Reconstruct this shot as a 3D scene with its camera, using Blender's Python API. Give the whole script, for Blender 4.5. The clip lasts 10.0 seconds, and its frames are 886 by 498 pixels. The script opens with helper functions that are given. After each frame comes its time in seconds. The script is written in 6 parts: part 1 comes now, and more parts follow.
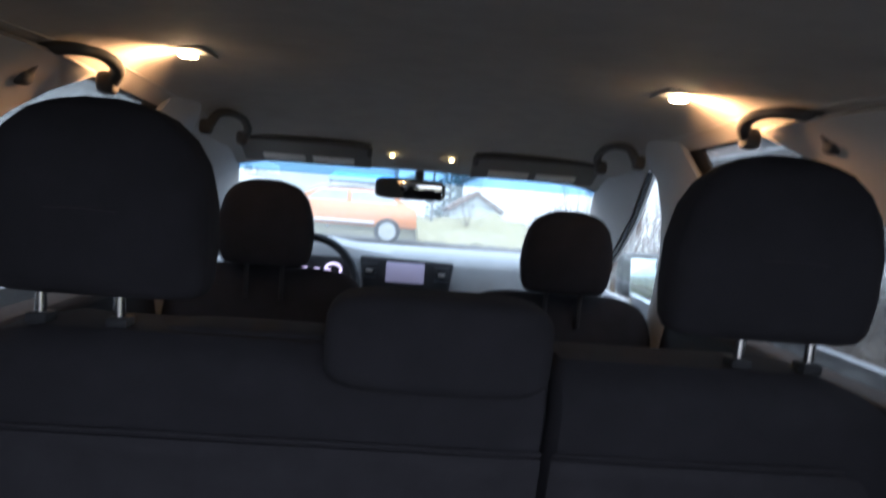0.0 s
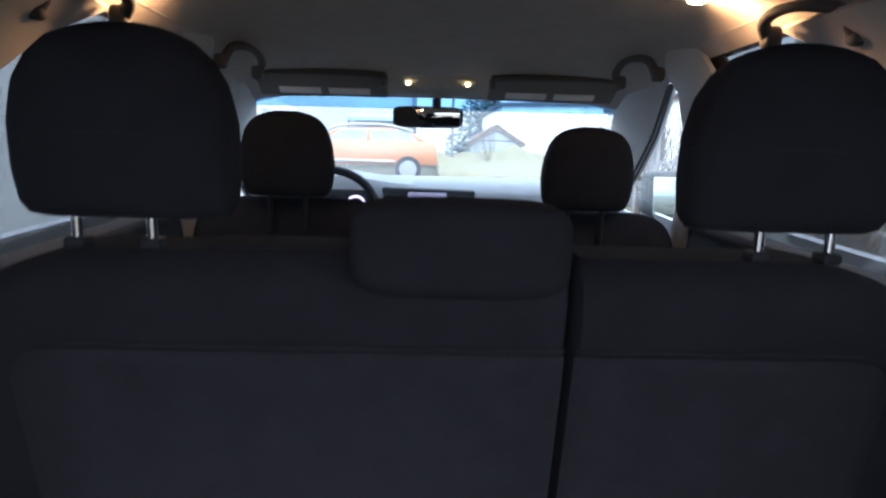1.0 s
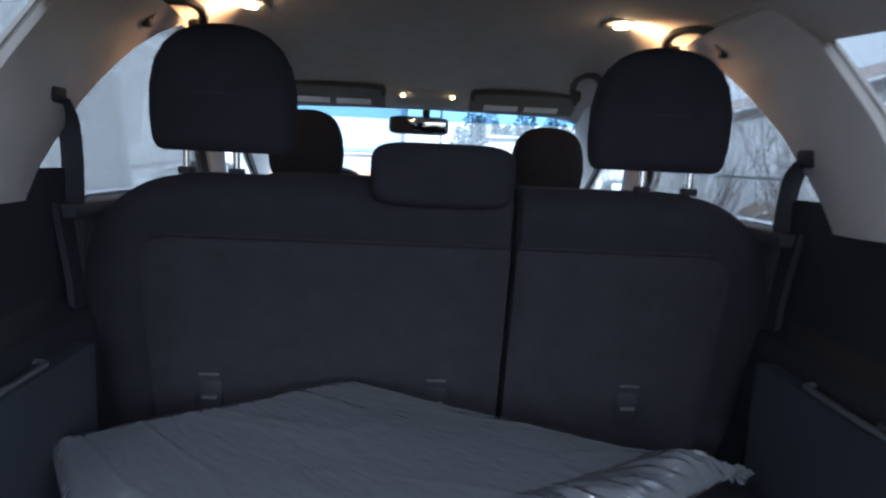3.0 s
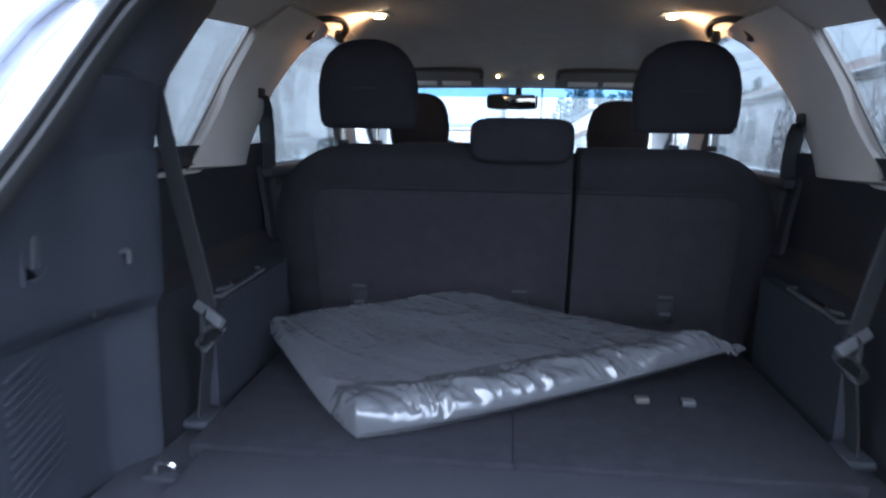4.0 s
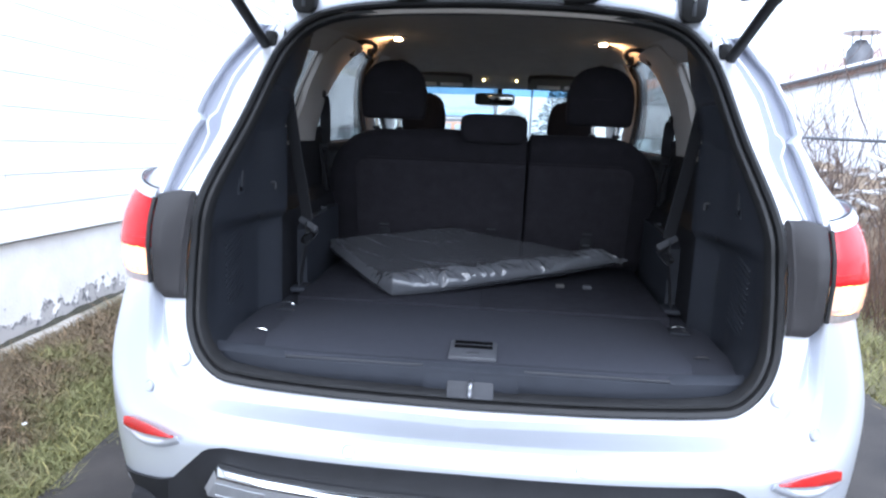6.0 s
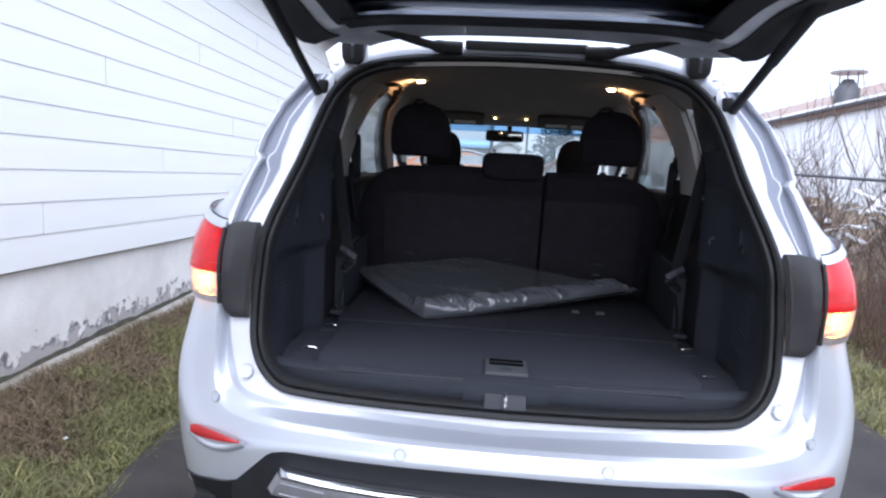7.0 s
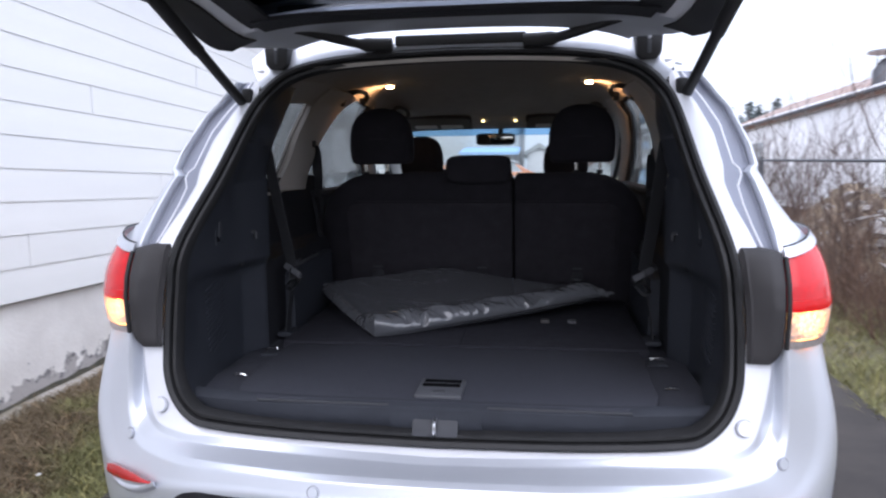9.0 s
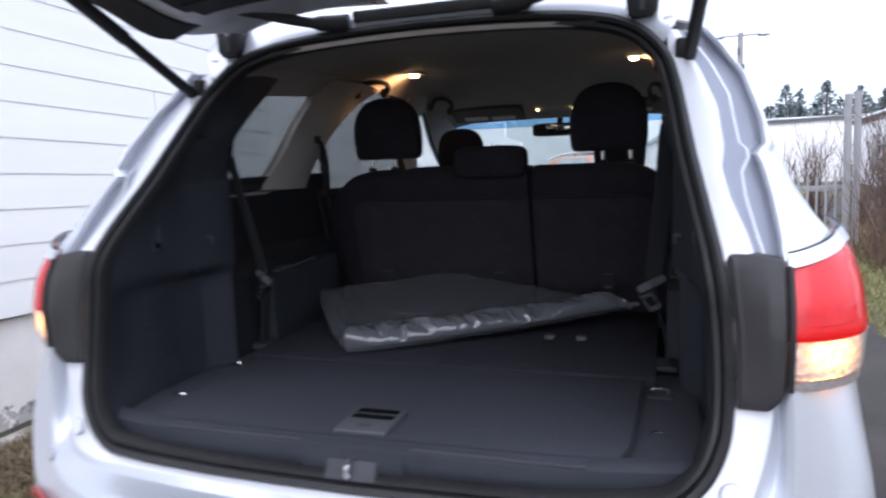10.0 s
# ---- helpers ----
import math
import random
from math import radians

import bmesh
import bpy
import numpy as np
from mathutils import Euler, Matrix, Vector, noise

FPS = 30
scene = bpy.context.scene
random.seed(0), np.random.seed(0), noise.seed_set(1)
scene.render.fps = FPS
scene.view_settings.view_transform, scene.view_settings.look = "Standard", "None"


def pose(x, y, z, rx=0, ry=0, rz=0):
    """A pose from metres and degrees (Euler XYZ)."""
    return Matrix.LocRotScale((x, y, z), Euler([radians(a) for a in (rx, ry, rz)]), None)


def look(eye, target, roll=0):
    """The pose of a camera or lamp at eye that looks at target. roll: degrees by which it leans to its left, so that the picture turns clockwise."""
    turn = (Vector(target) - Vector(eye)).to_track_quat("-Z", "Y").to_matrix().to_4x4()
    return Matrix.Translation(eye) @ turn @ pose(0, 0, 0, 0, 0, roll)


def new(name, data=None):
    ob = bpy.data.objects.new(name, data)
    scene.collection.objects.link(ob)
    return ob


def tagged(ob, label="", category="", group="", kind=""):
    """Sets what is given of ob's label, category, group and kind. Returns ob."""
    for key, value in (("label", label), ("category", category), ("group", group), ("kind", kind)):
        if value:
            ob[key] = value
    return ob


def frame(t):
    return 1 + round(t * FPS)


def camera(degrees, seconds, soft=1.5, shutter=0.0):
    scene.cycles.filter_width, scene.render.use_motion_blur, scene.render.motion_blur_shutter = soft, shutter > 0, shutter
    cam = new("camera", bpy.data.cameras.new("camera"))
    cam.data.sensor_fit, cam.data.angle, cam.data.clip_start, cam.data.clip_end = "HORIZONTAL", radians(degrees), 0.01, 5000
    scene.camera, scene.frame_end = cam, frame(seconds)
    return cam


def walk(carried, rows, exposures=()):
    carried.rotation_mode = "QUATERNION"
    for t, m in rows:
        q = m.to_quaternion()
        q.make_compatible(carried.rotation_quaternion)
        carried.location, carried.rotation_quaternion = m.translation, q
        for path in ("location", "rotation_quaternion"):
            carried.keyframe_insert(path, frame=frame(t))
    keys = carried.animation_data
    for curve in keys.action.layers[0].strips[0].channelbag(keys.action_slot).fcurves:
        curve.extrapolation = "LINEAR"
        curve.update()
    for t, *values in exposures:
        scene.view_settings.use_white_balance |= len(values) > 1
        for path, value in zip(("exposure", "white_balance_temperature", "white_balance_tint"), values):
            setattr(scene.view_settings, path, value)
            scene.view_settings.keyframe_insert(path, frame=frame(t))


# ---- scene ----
# camera -------------------------------------------------------------------
cam = camera(65.7, 10.0, soft=2.2, shutter=0.5)
ROWS = [
    (0.0, -0.048, 0.2893, 1.508, -3.29, -2.8, -4.46),
    (0.5, -0.0537, 0.3008, 1.5341, -2.0, -9.13, -1.03),
    (1.0, -0.0422, 0.2693, 1.4736, -1.58, -8.11, -1.51),
    (1.5, -0.0194, 0.1587, 1.3847, 0.63, -7.9, -3.07),
    (2.0, 0.0133, 0.0706, 1.368, 3.6, -7.0, -1.63),
    (2.2, 0.0209, 0.0209, 1.3331, 3.35, -8.05, -0.66),
    (3.3, -0.0699, -0.3199, 1.3408, -3.72, -4.48, -3.18),
    (3.5, -0.0326, -0.4505, 1.2914, 3.51, -5.14, -2.25),
    (4.0, -0.0166, -0.6904, 1.3129, 5.78, -7.55, -1.16),
    (4.5, -0.069, -1.0059, 1.308, -1.93, -9.3, -1.19),
    (5.0, 0.0008, -1.2464, 1.2784, -2.6, -9.11, -2.59),
    (5.5, 0.0911, -1.4677, 1.2882, 5.11, -10.67, -2.49),
    (5.7, 0.079, -1.5422, 1.2754, 5.44, -9.85, -2.17),
    (6.8, -0.0327, -1.8497, 1.3016, 3.73, -6.23, -3.28),
    (7.0, -0.0547, -1.8689, 1.301, 4.58, -5.98, -3.13),
    (7.5, -0.0683, -1.8809, 1.2866, 5.03, -6.12, -4.14),
    (8.0, -0.0564, -1.8697, 1.2968, 4.68, -6.76, -4.26),
    (8.5, 0.0407, -1.8092, 1.2956, 3.9, -6.39, -0.57),
    (9.0, 0.2405, -1.6711, 1.293, 7.88, -5.19, 0.28),
    (9.5, 0.3904, -1.5719, 1.2854, 16.01, -4.82, 1.2),
    (10.0, 0.6033, -1.2962, 1.2798, 18.13, -5.22, 1.51),
]
EXPOSURES = [  # seconds, stops, kelvin, tint
    (0.0, 1.5, 5700, 10), (0.5, 1.48, 5650, 10), (1.0, 1.48, 5600, 10), (2.0, 1.45, 5300, 7), (3.5, 1.82, 5500, 11), (4.0, 1.85, 5300, 10), (4.5, 2.0, 5250, 10), (5.0, 2.1, 5350, 10),
    (5.5, 1.6, 5450, 9), (6.2, 1.05, 5700, 11), (7.0, 0.5, 5850, 14), (7.5, 0.5, 6050, 15), (8.0, 0.32, 5900, 15), (9.0, 0.36, 6080, 16), (10.0, 0.42, 6000, 15),
]
walk(cam, [(t, pose(x, y, z, 90 + pitch, roll, yaw)) for t, x, y, z, yaw, pitch, roll in ROWS], EXPOSURES)

# overcast daylight ----------------------------------------------------------
world = bpy.data.worlds.new("overcast_sky")
scene.world = world
world.use_nodes = True
wn, wl = world.node_tree.nodes, world.node_tree.links
sky = wn.new("ShaderNodeTexSky")
sky.sky_type = "NISHITA"
sky.sun_disc = False
sky.sun_elevation = radians(47)
sky.sun_rotation = radians(188)
sky.air_density, sky.dust_density, sky.ozone_density = 1.0, 4.0, 2.0
soften = wn.new("ShaderNodeMixRGB")
soften.inputs[0].default_value = 0.8
soften.inputs[2].default_value = (9.0, 9.6, 10.6, 1)
wl.new(sky.outputs[0], soften.inputs[1])
# an overcast sky is three times as bright overhead as at the horizon
wtc, wsep, wmap, wmul = wn.new("ShaderNodeTexCoord"), wn.new("ShaderNodeSeparateXYZ"), wn.new("ShaderNodeMapRange"), wn.new("ShaderNodeMixRGB")
wmap.inputs["From Max"].default_value = 1.0
wmap.inputs["To Min"].default_value, wmap.inputs["To Max"].default_value = 0.50, 1.25
wmul.blend_type, wmul.inputs[0].default_value = "MULTIPLY", 1.0
wl.new(wtc.outputs["Generated"], wsep.inputs[0])
wl.new(wsep.outputs["Z"], wmap.inputs["Value"])
wl.new(soften.outputs[0], wmul.inputs[1])
wl.new(wmap.outputs[0], wmul.inputs[2])
wl.new(wmul.outputs[0], wn["Background"].inputs[0])
wn["Background"].inputs[1].default_value = 0.205

sun = new("sun", bpy.data.lights.new("sun", "SUN"))
sun.data.energy, sun.data.angle, sun.data.color = 1.5, radians(100), (1.0, 0.97, 0.93)
sun.matrix_basis = look((-1.5, -10, 11), (0, 0, 0))

SLOPE = math.tan(radians(2.2))
CAR = pose(0, 0, 0, 2.2, 0, 0)  # the car stands nose up on the sloping drive


# materials ------------------------------------------------------------------
def mat(name, col, rough=0.6, metal=0.0, vary=0.12, scale=6.0, grain=0.0, grain_scale=300.0, coat=0.0, col2=None, spread=0.5, stretch=None, sheen=0.0, spec=0.5):
    """A surface with a broad variation of tint and gloss and a fine relief."""
    m = bpy.data.materials.new(name)
    m.use_nodes = True
    n, l = m.node_tree.nodes, m.node_tree.links
    b = n["Principled BSDF"]
    b.inputs["Roughness"].default_value = rough
    b.inputs["Metallic"].default_value = metal
    b.inputs["Coat Weight"].default_value = coat
    b.inputs["Coat Roughness"].default_value = 0.06
    b.inputs["Sheen Weight"].default_value = sheen
    b.inputs["Specular IOR Level"].default_value = spec
    tc = n.new("ShaderNodeTexCoord")
    src = tc.outputs["Object"]
    if stretch:
        mp = n.new("ShaderNodeMapping")
        mp.inputs["Scale"].default_value = stretch
        l.new(src, mp.inputs[0])
        src = mp.outputs[0]
    no = n.new("ShaderNodeTexNoise")
    no.inputs["Scale"].default_value = scale
    no.inputs["Detail"].default_value = 6
    no.inputs["Roughness"].default_value = 0.62
    l.new(src, no.inputs["Vector"])
    ramp = n.new("ShaderNodeValToRGB")
    lo = col2 or [c * (1 - vary) for c in col]
    hi = col if col2 else [min(1, c * (1 + vary)) for c in col]
    ramp.color_ramp.elements[0].position, ramp.color_ramp.elements[1].position = 0.5 - spread / 2, 0.5 + spread / 2
    ramp.color_ramp.elements[0].color = (*lo, 1)
    ramp.color_ramp.elements[1].color = (*hi, 1)
    l.new(no.outputs["Fac"], ramp.inputs[0])
    l.new(ramp.outputs[0], b.inputs["Base Color"])
    rr = n.new("ShaderNodeMapRange")
    rr.inputs["To Min"].default_value, rr.inputs["To Max"].default_value = max(0.02, rough * 0.85), min(1, rough * 1.15)
    l.new(no.outputs["Fac"], rr.inputs["Value"])
    l.new(rr.outputs[0], b.inputs["Roughness"])
    if grain:
        g = n.new("ShaderNodeTexNoise")
        g.inputs["Scale"].default_value = grain_scale
        g.inputs["Detail"].default_value = 3
        l.new(src, g.inputs["Vector"])
        bp = n.new("ShaderNodeBump")
        bp.inputs["Strength"].default_value = grain
        bp.inputs["Distance"].default_value = 0.004
        l.new(g.outputs["Fac"], bp.inputs["Height"])
        l.new(bp.outputs[0], b.inputs["Normal"])
    return m


def glow(name, col, strength, rough=0.3):
    m = bpy.data.materials.new(name)
    m.use_nodes = True
    b = m.node_tree.nodes["Principled BSDF"]
    b.inputs["Base Color"].default_value = (*col, 1)
    b.inputs["Roughness"].default_value = rough
    b.inputs["Emission Color"].default_value = (*col, 1)
    b.inputs["Emission Strength"].default_value = strength
    return m


def glass(name, tint, rough=0.02, haze=0.0):
    """A thin pane: tinted clear view, with a gloss that grows at a glancing angle."""
    m = bpy.data.materials.new(name)
    m.use_nodes = True
    n, l = m.node_tree.nodes, m.node_tree.links
    n.remove(n["Principled BSDF"])
    tr, gl, mx, fr = n.new("ShaderNodeBsdfTransparent"), n.new("ShaderNodeBsdfGlossy"), n.new("ShaderNodeMixShader"), n.new("ShaderNodeLayerWeight")
    # a pane has two faces, and each takes its share of the tint
    tr.inputs[0].default_value = (*[c ** 0.5 for c in tint], 1)
    gl.inputs["Roughness"].default_value = rough
    fr.inputs[0].default_value = 0.5
    pw, ad = n.new("ShaderNodeMath"), n.new("ShaderNodeMath")
    pw.operation, ad.operation = "POWER", "MULTIPLY_ADD"
    pw.inputs[1].default_value = 4.0
    ad.inputs[1].default_value, ad.inputs[2].default_value = 0.5, 0.025
    l.new(fr.outputs["Facing"], pw.inputs[0])
    l.new(pw.outputs[0], ad.inputs[0])
    l.new(ad.outputs[0], mx.inputs[0])
    l.new(tr.outputs[0], mx.inputs[1])
    l.new(gl.outputs[0], mx.inputs[2])
    out = mx.outputs[0]
    if haze:
        # a pale veil that puts glare and haze into the pane
        tl, mh = n.new("ShaderNodeBsdfTranslucent"), n.new("ShaderNodeMixShader")
        tl.inputs[0].default_value = (0.85, 0.9, 0.92, 1)
        hn = n.new("ShaderNodeTexNoise")
        hn.inputs["Scale"].default_value = 3.0
        hm = n.new("ShaderNodeMath")
        hm.operation = "MULTIPLY"
        hm.inputs[1].default_value = haze * 2
        l.new(hn.outputs["Fac"], hm.inputs[0])
        l.new(hm.outputs[0], mh.inputs[0])
        l.new(out, mh.inputs[1])
        l.new(tl.outputs[0], mh.inputs[2])
        out = mh.outputs[0]
    l.new(out, n["Material Output"].inputs[0])
    return m


PAINT = mat("silver_paint", (0.61, 0.635, 0.69), 0.30, 0.48, 0.03, 3, 0.0, coat=0.35)
# body paint darkened: the shade in the sunk channel is in this colour
CHANNEL = mat("shaded_channel_paint", (0.25, 0.265, 0.32), 0.55, 0.1, 0.06, 12, 0.1, 400)
RINGGREY = mat("seam_and_shade_grey", (0.34, 0.355, 0.40), 0.55, 0.1, 0.06, 12, 0.1, 400)
# paler than the body: sky light on the flanges is put into the paint
GAPPAINT = mat("paled_jamb_paint", (0.74, 0.75, 0.79), 0.42, 0.12, 0.04, 8, coat=0.3)
BLACKP = mat("black_plastic", (0.015, 0.0155, 0.018), 0.55, 0, 0.25, 20, 0.3, 700, spec=0.3)
SLOT = mat("dark_slot", (0.004, 0.004, 0.005), 0.9, 0, 0.1, 20, spec=0.05)
RUBBER = mat("seal_rubber", (0.012, 0.012, 0.013), 0.62, 0, 0.3, 30, 0.1, 500)
TRIM = mat("charcoal_trim", (0.030, 0.0335, 0.043), 0.58, 0, 0.18, 9, 0.35, 1100, spec=0.3)
TRIMD = mat("dark_trim", (0.019, 0.0195, 0.0235), 0.6, 0, 0.2, 9, 0.35, 1100, spec=0.25)
TRIMM = mat("mid_grey_trim", (0.048, 0.050, 0.057), 0.56, 0, 0.14, 7, 0.3, 900, spec=0.35)
TRIML = mat("worn_grey_trim", (0.075, 0.078, 0.088), 0.55, 0, 0.14, 7, 0.3, 900, spec=0.4)
PALE = mat("pale_grey_trim", (0.37, 0.345, 0.325), 0.62, 0, 0.07, 7, 0.25, 900)
HEADL = mat("headliner_cloth", (0.39, 0.36, 0.33), 0.9, 0, 0.08, 14, 0.35, 1400, spec=0.15)
CLOTH = mat("seat_cloth", (0.0225, 0.0215, 0.0265), 0.92, 0, 0.24, 13, 0.6, 1300, spec=0.15)
CLOTHC = mat("seat_carpet_back", (0.037, 0.035, 0.042), 0.95, 0, 0.22, 18, 0.8, 1500, spec=0.15)
CARPET = mat("load_carpet", (0.070, 0.073, 0.090), 0.95, 0, 0.08, 45, 0.9, 1300, spec=0.1)
CARPETD = mat("dark_carpet", (0.038, 0.0385, 0.048), 0.95, 0, 0.25, 30, 0.9, 1300, spec=0.1)
BELT = mat("belt_webbing", (0.019, 0.020, 0.024), 0.7, 0, 0.15, 60, 0.4, 2000)
BARM = mat("satin_bar", (0.50, 0.51, 0.535), 0.38, 0.75, 0.08, 14)
CHROME = mat("bright_chrome", (0.78, 0.79, 0.80), 0.16, 1.0, 0.04, 12)
STEEL = mat("satin_steel", (0.55, 0.55, 0.56), 0.30, 1.0, 0.08, 20)
SATIN = mat("satin_strip", (0.36, 0.37, 0.39), 0.42, 0.7, 0.1, 25, 0.1, 700)
REDLENS = mat("red_lens", (0.60, 0.006, 0.010), 0.16, 0, 0.2, 30, 0.0, coat=0.15)
REFLECT = mat("red_reflector", (0.50, 0.015, 0.018), 0.18, 0, 0.15, 60, 0.3, 260, coat=0.8)
PRIVACY = glass("privacy_glass", (0.150, 0.163, 0.163), haze=0.03)
REARGLASS = glass("dark_rear_glass", (0.022, 0.025, 0.031))
HAZY = glass("hazed_windscreen_glass", (0.64, 0.71, 0.72), haze=0.03)
CLEAR = glass("clear_glass", (0.86, 0.91, 0.90))
TINTBAND = glass("blue_tint_band", (0.22, 0.42, 0.62))
MIRROR = mat("mirror_silver", (0.85, 0.87, 0.88), 0.03, 1.0, 0.01, 4)
# door mirror toned in place of the wall and trees it would reflect
TONEDMIRROR = mat("reflection_toned_mirror", (0.42, 0.52, 0.54), 0.12, 1.0, 0.06, 9)
LAMPGLOW = glow("warm_lamp_lens", (1.0, 0.66, 0.32), 40)
MAPGLOW = glow("map_lamp_lens", (1.0, 0.76, 0.32), 6)
AMBER = glow("amber_bulb", (1.0, 0.40, 0.06), 52)
SCREEN = glow("grey_screen", (0.30, 0.28, 0.40), 0.15)
DIAL = glow("instrument_glow", (0.75, 0.60, 0.85), 0.55)


CLEARLENS = bpy.data.materials.new("clear_lens")
CLEARLENS.use_nodes = True
cn, cl = CLEARLENS.node_tree.nodes, CLEARLENS.node_tree.links
cb = cn["Principled BSDF"]
cb.inputs["Base Color"].default_value = (0.95, 0.90, 0.88, 1)
cb.inputs["Transmission Weight"].default_value = 0.62
cb.inputs["Roughness"].default_value = 0.34
cb.inputs["Coat Weight"].default_value = 1.0
cv, cbp, ctc = cn.new("ShaderNodeTexVoronoi"), cn.new("ShaderNodeBump"), cn.new("ShaderNodeTexCoord")
cv.inputs["Scale"].default_value = 70
cbp.inputs["Strength"].default_value = 0.9
cbp.inputs["Distance"].default_value = 0.006
cl.new(ctc.outputs["Object"], cv.inputs["Vector"])
cl.new(cv.outputs["Distance"], cbp.inputs["Height"])
cl.new(cbp.outputs[0], cb.inputs["Normal"])

COVER = mat("matt_cover_plastic", (0.030, 0.028, 0.030), 0.62, 0, 0.15, 12, 0.3, 900)
LAMPBACK = mat("grey_lamp_reflector", (0.52, 0.47, 0.47), 0.32, 0.6, 0.2, 90, 0.5, 160)
REDDEEP = mat("deep_red_band", (0.62, 0.004, 0.006), 0.2, 0, 0.1, 40, 0.2, 200)

# building helpers -------------------------------------------------------------
BASE = {}


def thing(name, label, category, base=(0, 0, 0), frame_of=CAR, group="", kind=""):
    ob = new(name)
    ob.empty_display_size = 0.1
    ob.matrix_basis = frame_of @ Matrix.Translation(base)
    BASE[ob] = Vector(base)
    return tagged(ob, label, category, group, kind)


def part(name, bm, material, parent, label="", smooth=True, base=None):
    """One mesh under a thing or a part; bm is given in the thing's frame."""
    b = BASE[parent] if base is None else Vector(base)
    me = bpy.data.meshes.new(name)
    bmesh.ops.translate(bm, verts=bm.verts, vec=-b)
    bmesh.ops.recalc_face_normals(bm, faces=bm.faces)
    bm.to_mesh(me)
    bm.free()
    me.materials.append(material)
    if smooth:
        me.shade_smooth()
        me.set_sharp_from_angle(angle=radians(38))
    ob = new(name, me)
    ob.parent = parent
    BASE[ob] = b
    if label:
        ob["label"] = label
    return ob


def solid(name, bm, material, label, category, group="", kind="", frame_of=Matrix.Identity(4), base=(0, 0, 0), smooth=True):
    """One top-level mesh."""
    me = bpy.data.meshes.new(name)
    bmesh.ops.translate(bm, verts=bm.verts, vec=-Vector(base))
    bmesh.ops.recalc_face_normals(bm, faces=bm.faces)
    bm.to_mesh(me)
    bm.free()
    me.materials.append(material)
    if smooth:
        me.shade_smooth()
        me.set_sharp_from_angle(angle=radians(38))
    ob = new(name, me)
    ob.matrix_basis = frame_of @ Matrix.Translation(base)
    BASE[ob] = Vector(base)
    return tagged(ob, label, category, group, kind)


def spline(pts, n):
    """n points along a smooth curve through pts."""
    p = np.array(pts, float)
    q = np.vstack([2 * p[0] - p[1], p, 2 * p[-1] - p[-2]])
    out = []
    for u in np.linspace(0, len(p) - 1, n):
        i = min(int(u), len(p) - 2)
        t = u - i
        a, b, c, d = q[i], q[i + 1], q[i + 2], q[i + 3]
        out.append(0.5 * (2 * b + (c - a) * t + (2 * a - 5 * b + 4 * c - d) * t * t + (3 * b - a - 3 * c + d) * t ** 3))
    return np.array(out)


def loft(rows, bm=None, thick=0.0, closed=False):
    """A skin over rows of points, given a thickness when asked."""
    bm = bm or bmesh.new()
    vs = [[bm.verts.new(p) for p in r] for r in rows]
    fs = []
    for a, b in zip(vs, vs[1:]):
        k = len(a)
        for i in range(k if closed else k - 1):
            j = (i + 1) % k
            try:
                fs.append(bm.faces.new((a[i], a[j], b[j], b[i])))
            except ValueError:
                pass
    if thick:
        bmesh.ops.recalc_face_normals(bm, faces=fs)
        bmesh.ops.solidify(bm, geom=fs, thickness=thick)
    return bm


def shell(rows, vec):
    """A padded sheet: the skin over rows and a second one moved by vec, joined all round."""
    bm = bmesh.new()
    v = Vector(vec)
    a = [[bm.verts.new(p) for p in r] for r in rows]
    b = [[bm.verts.new(Vector(p) + v) for p in r] for r in rows]
    n, m = len(a), len(a[0])
    for g in (a, b):
        for i in range(n - 1):
            for j in range(m - 1):
                bm.faces.new((g[i][j], g[i][j + 1], g[i + 1][j + 1], g[i + 1][j]))
    edge = [(0, j) for j in range(m)] + [(i, m - 1) for i in range(1, n)] + [(n - 1, j) for j in range(m - 2, -1, -1)] + [(i, 0) for i in range(n - 2, 0, -1)]
    for (i, j), (k, l) in zip(edge, edge[1:] + edge[:1]):
        bm.faces.new((a[i][j], a[k][l], b[k][l], b[i][j]))
    return bm


def box(c, s, bevel=0.0, bm=None, seg=2, rot=None):
    """A block with centre c and size s, its edges rounded."""
    bm = bm or bmesh.new()
    g = bmesh.ops.create_cube(bm, size=1)["verts"]
    bmesh.ops.scale(bm, vec=s, verts=g)
    if bevel:
        es = list({e for v in g for e in v.link_edges})
        r = bmesh.ops.bevel(bm, geom=es, offset=bevel, segments=seg, profile=0.5, affect="EDGES")
        g = list({v for f in r["faces"] for v in f.verts} | {v for v in g if v.is_valid})
    m = Matrix.Translation(c) @ (rot.to_4x4() if rot else Matrix.Identity(4))
    bmesh.ops.transform(bm, matrix=m, verts=g)
    return bm


